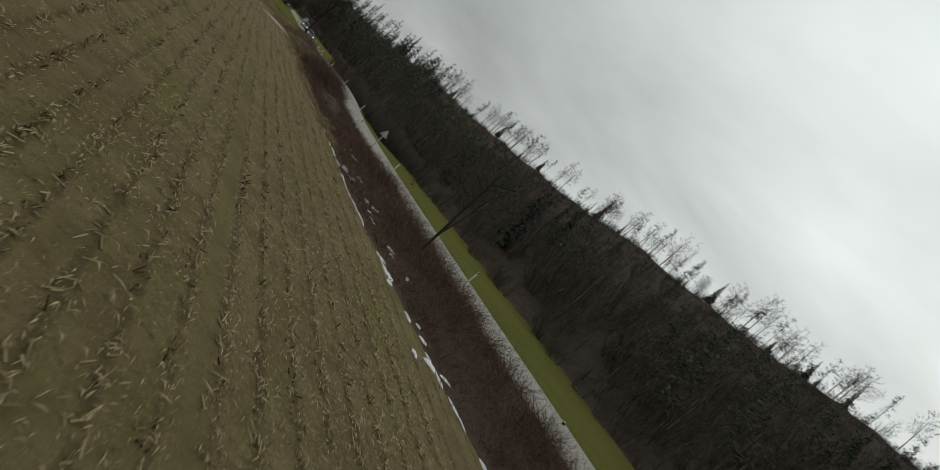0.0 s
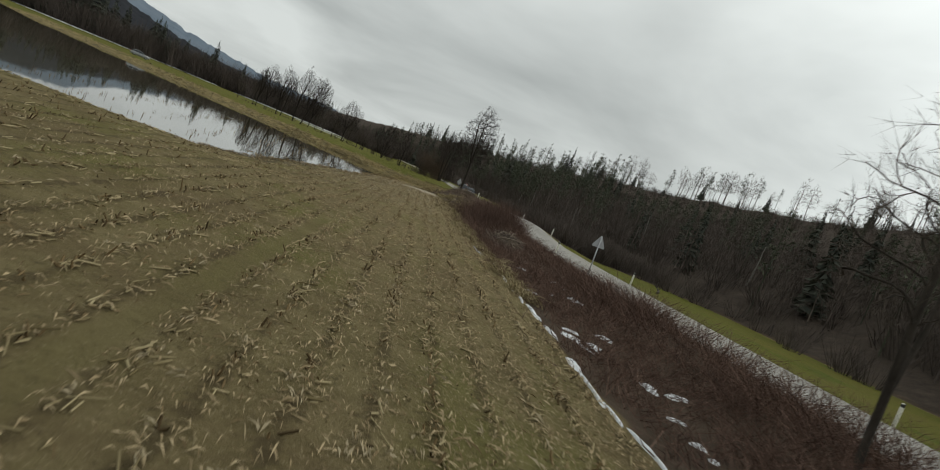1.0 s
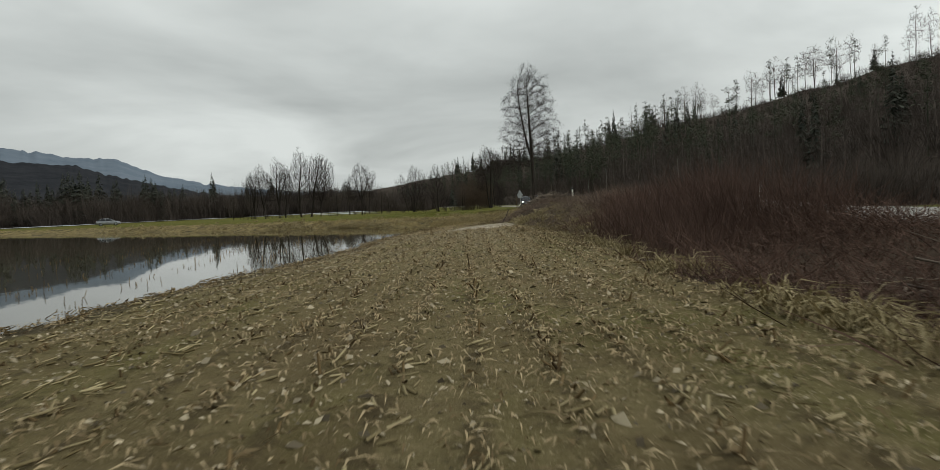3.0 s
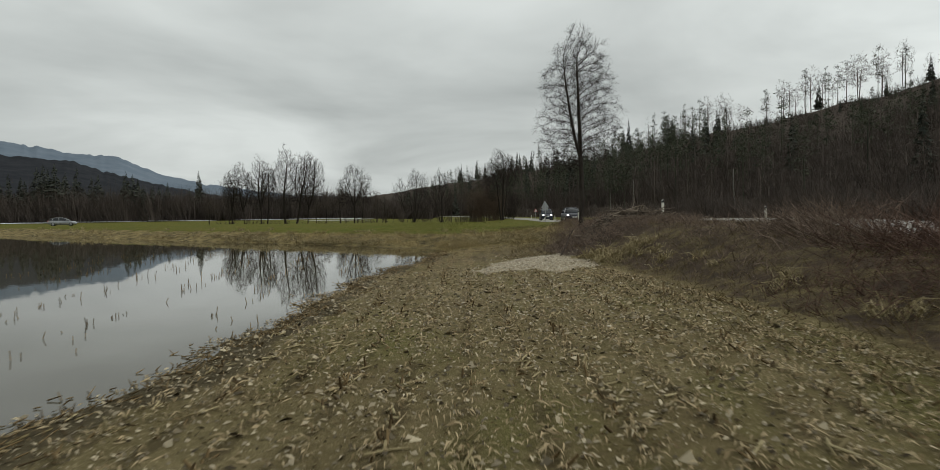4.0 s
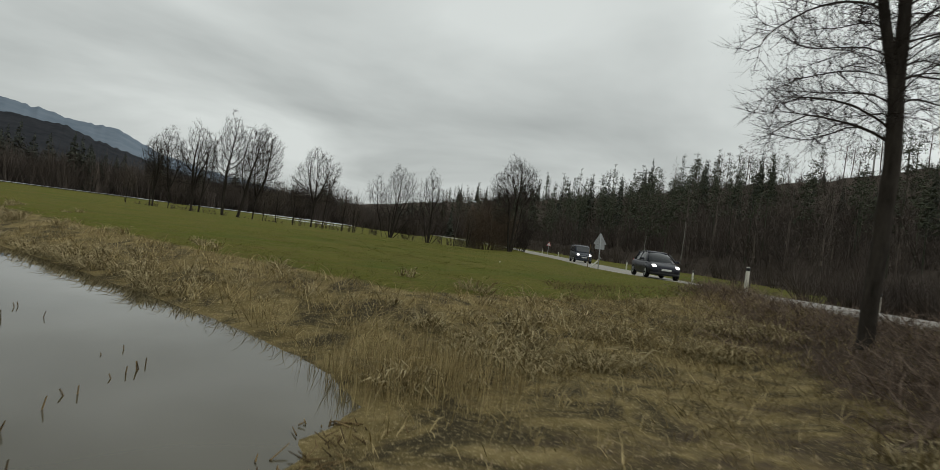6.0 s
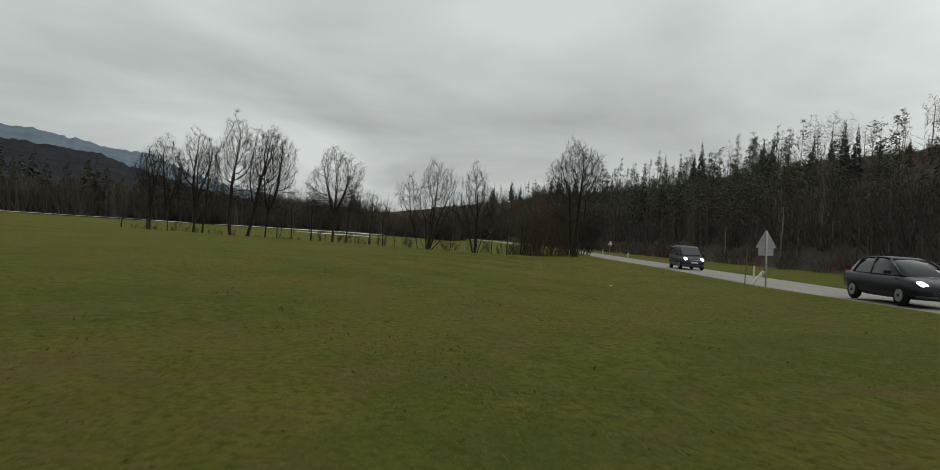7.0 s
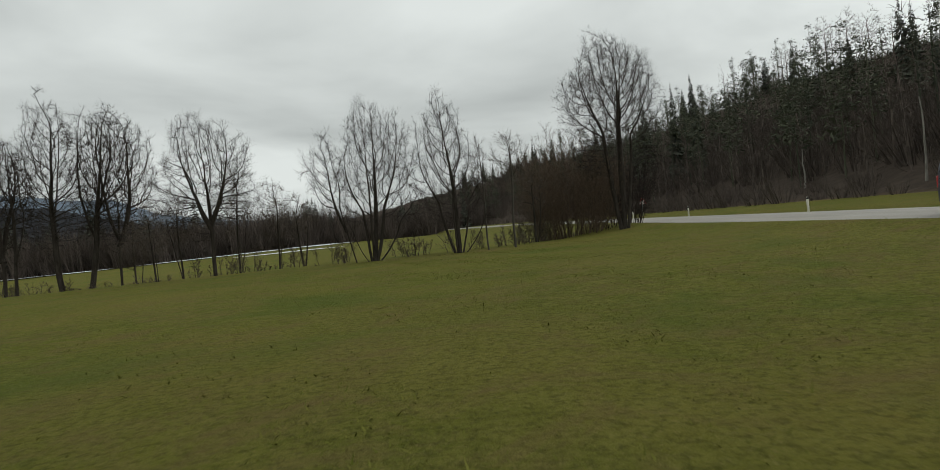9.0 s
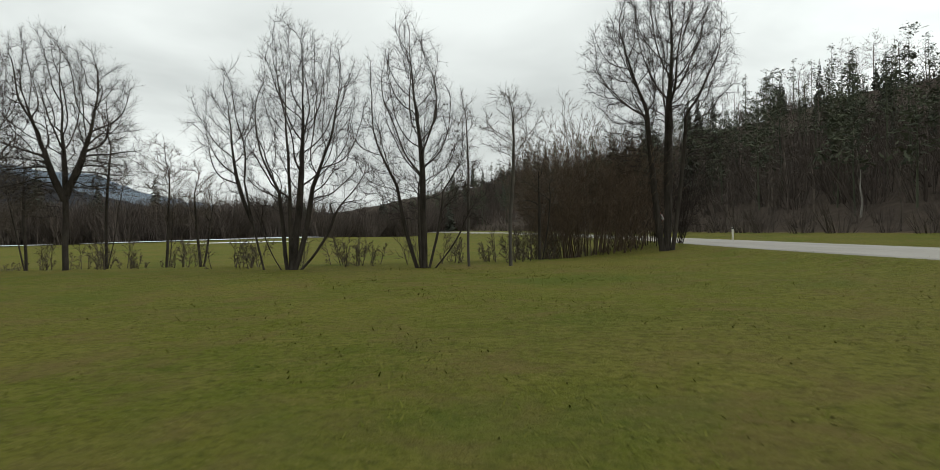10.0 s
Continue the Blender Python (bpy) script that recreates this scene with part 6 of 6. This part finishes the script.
def add_wheel(parent, x, y, r):
    side = 1 if y > 0 else -1
    bm = rod((x, y - 0.10, r), (x, y + 0.10, r), r, sides=26)
    bmesh.ops.bevel(bm, geom=[e for e in bm.edges if abs(e.verts[0].co.y - e.verts[1].co.y) < 1e-4], offset=0.035, segments=2, affect="EDGES")
    tyre = part("wheel", bm, M_TYRE, parent)
    rim = rod((x, y + side * 0.075, r), (x, y + side * 0.108, r), r * 0.66, r * 0.60, 20)
    part("rim", rim, M_RIM, tyre, "pale alloy rim", shade=False)
    part("hub", rod((x, y + side * 0.10, r), (x, y + side * 0.122, r), r * 0.16, sides=12), M_TRIM, tyre)


def hatchback(x, y, z, turn, paint, lights, label):
    ob = thing("car", label, "car", at=(x, y, z), turn=turn)
    part("body", loft([(-2.14, 0.66, 0.42, 0.78), (-2.06, 0.80, 0.30, 0.95), (-1.7, 0.87, 0.24, 1.00), (-0.8, 0.89, 0.19, 0.97), (0.4, 0.89, 0.19, 0.94), (1.1, 0.88, 0.20, 0.92), (1.65, 0.86, 0.22, 0.84), (1.98, 0.79, 0.26, 0.74), (2.14, 0.64, 0.32, 0.62)]), paint, ob)
    part("windows", cabin([(-1.98, 0.72, 0.93, 0.66, 0.98), (-1.55, 0.79, 0.93, 0.60, 1.34), (-0.9, 0.80, 0.92, 0.60, 1.44), (-0.1, 0.80, 0.92, 0.59, 1.45), (0.30, 0.79, 0.91, 0.58, 1.38), (1.18, 0.72, 0.90, 0.62, 0.93)]), M_GLASS, ob, "dark car windows")
    part("roof", loft([(-1.62, 0.55, 1.33, 1.36), (-0.9, 0.59, 1.40, 1.475), (-0.1, 0.58, 1.41, 1.485), (0.28, 0.55, 1.37, 1.405)], 0.6), paint, ob)
    for s in (-1, 1):
        for px, qx in ((0.32, 1.16), (-0.45, -0.40), (-1.25, -1.45)):
            top = 1.39 if px > 0 else 1.42
            part("pillar", rod((px, s * 0.60, top), (qx, s * 0.79, 0.93), 0.035, sides=8), paint, ob)
        part("mirror", rounded_box(0.12, 0.20, 0.13, (0.78, s * 0.96, 1.00), 0.03), paint, ob)
        part("headlight", loft([(1.70, 0.05, 0.66, 0.76), (1.86, 0.12, 0.61, 0.76), (2.06, 0.10, 0.60, 0.70)], 0.8, 14), M_LAMP if lights else M_RIM, ob, "headlight").location = (0.02, s * 0.62, 0.02)
        part("tail_light", rounded_box(0.10, 0.24, 0.20, (-2.08, s * 0.62, 0.84), 0.03), M_SIGNRED, ob, "red tail light")
        for wx in (-1.30, 1.32):
            add_wheel(ob, wx, s * 0.80, 0.315)
    part("grille", rounded_box(0.05, 0.85, 0.16, (2.13, 0, 0.42), 0.02), M_TRIM, ob)
    part("bumper", loft([(1.95, 0.80, 0.24, 0.40), (2.12, 0.70, 0.25, 0.38), (2.18, 0.50, 0.27, 0.36)]), M_TRIM, ob)
    part("number_plate", rounded_box(0.02, 0.52, 0.11, (2.20, 0, 0.52), 0.004, 1), M_PLATE, ob)
    part("windscreen_wiper", rod((1.02, -0.35, 0.985), (0.92, 0.25, 1.05), 0.010, sides=6), M_TRIM, ob)
    return ob


def family_van(x, y, z, turn, paint, label):
    ob = thing("van", label, "van", at=(x, y, z), turn=turn)
    part("body", loft([(-2.16, 0.78, 0.34, 1.05), (-2.08, 0.86, 0.26, 1.12), (-1.2, 0.90, 0.20, 1.12), (0.3, 0.90, 0.20, 1.10), (1.0, 0.89, 0.20, 1.08), (1.55, 0.87, 0.22, 1.00), (1.95, 0.80, 0.25, 0.86), (2.12, 0.66, 0.30, 0.70)], 0.36), paint, ob)
    part("upper_body", cabin([(-2.14, 0.82, 1.02, 0.72, 1.60), (-2.02, 0.85, 1.02, 0.74, 1.76), (-0.8, 0.86, 1.02, 0.74, 1.80), (0.15, 0.86, 1.02, 0.73, 1.78), (0.48, 0.85, 1.02, 0.71, 1.68), (1.36, 0.78, 1.02, 0.68, 1.06)]), paint, ob)
    part("windscreen", slab([(0.56, -0.66, 1.645), (0.56, 0.66, 1.645), (1.33, 0.68, 1.105), (1.33, -0.68, 1.105)], 0.025, (0.6, 0, 0.8)), M_GLASS, ob, "dark windscreen", shade=False)
    for s in (-1, 1):
        for x0, x1, xt0, xt1 in ((0.10, 1.12, 0.10, 0.50), (-0.92, 0.0, -0.92, 0.0), (-1.95, -1.02, -1.90, -1.02)):
            part("side_window", slab([(x0, s * 0.866, 1.14), (x1, s * 0.845, 1.14), (xt1, s * 0.760, 1.62), (xt0, s * 0.765, 1.64)], 0.012, (0, s, 0.25)), M_GLASS, ob, "dark side window", shade=False)
        part("mirror", rounded_box(0.14, 0.22, 0.20, (0.92, s * 0.99, 1.16), 0.035), M_TRIM, ob)
        part("headlight", loft([(1.62, 0.05, 0.80, 0.92), (1.84, 0.13, 0.70, 0.92), (2.06, 0.11, 0.68, 0.82)], 0.8, 14), M_LAMP, ob, "lit headlight").location = (0.02, s * 0.60, 0.02)
        part("tail_light", rounded_box(0.08, 0.14, 0.40, (-2.13, s * 0.76, 1.05), 0.03), M_SIGNRED, ob, "red tail light")
        part("side_strip", rounded_box(2.5, 0.03, 0.08, (-0.2, s * 0.905, 0.55), 0.01, 1), M_TRIM, ob)
        part("roof_rail", rod((-1.8, s * 0.66, 1.82), (0.0, s * 0.66, 1.83), 0.018, sides=8), M_TRIM, ob)
        for wx in (-1.36, 1.30):
            add_wheel(ob, wx, s * 0.80, 0.32)
    part("grille", rounded_box(0.06, 0.95, 0.18, (2.08, 0, 0.50), 0.02), M_TRIM, ob)
    part("chrome_bar", rounded_box(0.04, 0.80, 0.05, (2.10, 0, 0.74), 0.012, 1), M_RIM, ob)
    part("bumper", loft([(1.92, 0.82, 0.24, 0.44), (2.12, 0.72, 0.25, 0.42), (2.19, 0.52, 0.27, 0.40)]), paint, ob)
    part("number_plate", rounded_box(0.02, 0.52, 0.11, (2.20, 0, 0.56), 0.004, 1), M_PLATE, ob)
    ob.matrix_basis = ob.matrix_basis @ Matrix.Scale(0.90, 4)
    return ob


def on_road(y, lane):
    return float(road_near(y)) + lane, y, float(road_z(y)) + 0.03


hatchback(*on_road(60.0, 1.45), -90.5, M_PAINT_NAVY, True, "dark navy hatchback with lit headlights on the road")
family_van(*on_road(85.0, 2.2), -91.0, M_PAINT_SLATE, "slate-grey boxy family van with lit headlights on the road")
hatchback(-71.5, 108.0, land1(-71.5, 108.0), 25, M_PAINT_SILVER, False, "silver-grey car parked on the far meadow")


# ---- fallen trunks and snags ----
def log(x, y, length, r, turn, tilt, seed, label):
    rng = np.random.default_rng(seed)
    ob = thing("fallen_log", label, "log", at=(x, y, land1(x, y) + r), turn=turn)
    ob.matrix_basis = pose(x, y, land1(x, y) + r, 0, -tilt, turn)
    pts = np.column_stack([np.linspace(0, length, 9), np.cumsum(rng.normal(0, 0.04, 9)), np.cumsum(rng.normal(0, 0.02, 9))])
    wood = Wood()
    wood.add(pts, np.linspace(r, r * 0.4, 9), 8)
    v, t = wood.arrays()
    trunk = part("trunk", tri_mesh("trunk", v, t, M_BARK_GREY), None, ob)
    for k in range(5):
        p = pts[int(rng.integers(3, 8))]
        q = p + np.array([rng.uniform(0.2, 0.8), rng.normal(0, 0.6), rng.uniform(0.1, 0.7)])
        part("stub", rod(tuple(p), tuple(q), r * 0.25, r * 0.08, 6), M_BARK_GREY, trunk)


log(29.0, 88.0, 7.0, 0.12, 10, 4, 301, "pale fallen trunk at the wood's edge")
log(21.0, -8.0, 5.5, 0.09, 70, 3, 302, "thin fallen trunk lying on the verge")
log(22.0, 32.0, 5.0, 0.08, 20, 4, 303, "thin fallen trunk lying on the verge")


def snag(x, y, h, seed):
    rng = np.random.default_rng(seed)
    ob = thing("snag", "pale dead standing trunk at the wood's edge", "dead tree", "snags", at=(x, y, land1(x, y)))
    wood = Wood()
    wood.add(np.column_stack([np.cumsum(rng.normal(0, 0.06, 7)), np.cumsum(rng.normal(0, 0.06, 7)), np.linspace(-0.3, h, 7)]), np.linspace(0.11, 0.04, 7), 7)
    v, t = wood.arrays()
    part("trunk", tri_mesh("trunk", v, t, M_PALE), None, ob)


M_PALE = make_bark("pale_bark", (0.16, 0.15, 0.13), (0.34, 0.32, 0.28))
for k, (x, y, h) in enumerate([(30.5, 118.0, 6.5), (33.0, 76.0, 5.0), (36.5, 44.0, 5.5), (38.0, 12.0, 4.8), (30.0, 135.0, 4.0)]):
    snag(x, y, h, 320 + k)


# ---- litter on the meadow ----
def paper_scrap(x, y, r, seed):
    rng = np.random.default_rng(seed)
    bm = bmesh.new()
    bmesh.ops.create_icosphere(bm, subdivisions=2, radius=r)
    for v in bm.verts:
        v.co *= rng.uniform(0.7, 1.15)
        v.co.z *= 0.35
    bmesh.ops.translate(bm, vec=(0, 0, 0.3 * r), verts=bm.verts)
    me = bpy.data.meshes.new("paper_scrap")
    bm.to_mesh(me)
    bm.free()
    me.materials.append(M_WHITE)
    ob = tagged(new("paper_scrap", me), "crumpled white paper scrap on the meadow grass", "litter", "paper scraps")
    ob.location = (x, y, land1(x, y))


paper_scrap(1.5, 65.0, 0.055, 401)
paper_scrap(8.0, 77.5, 0.05, 402)
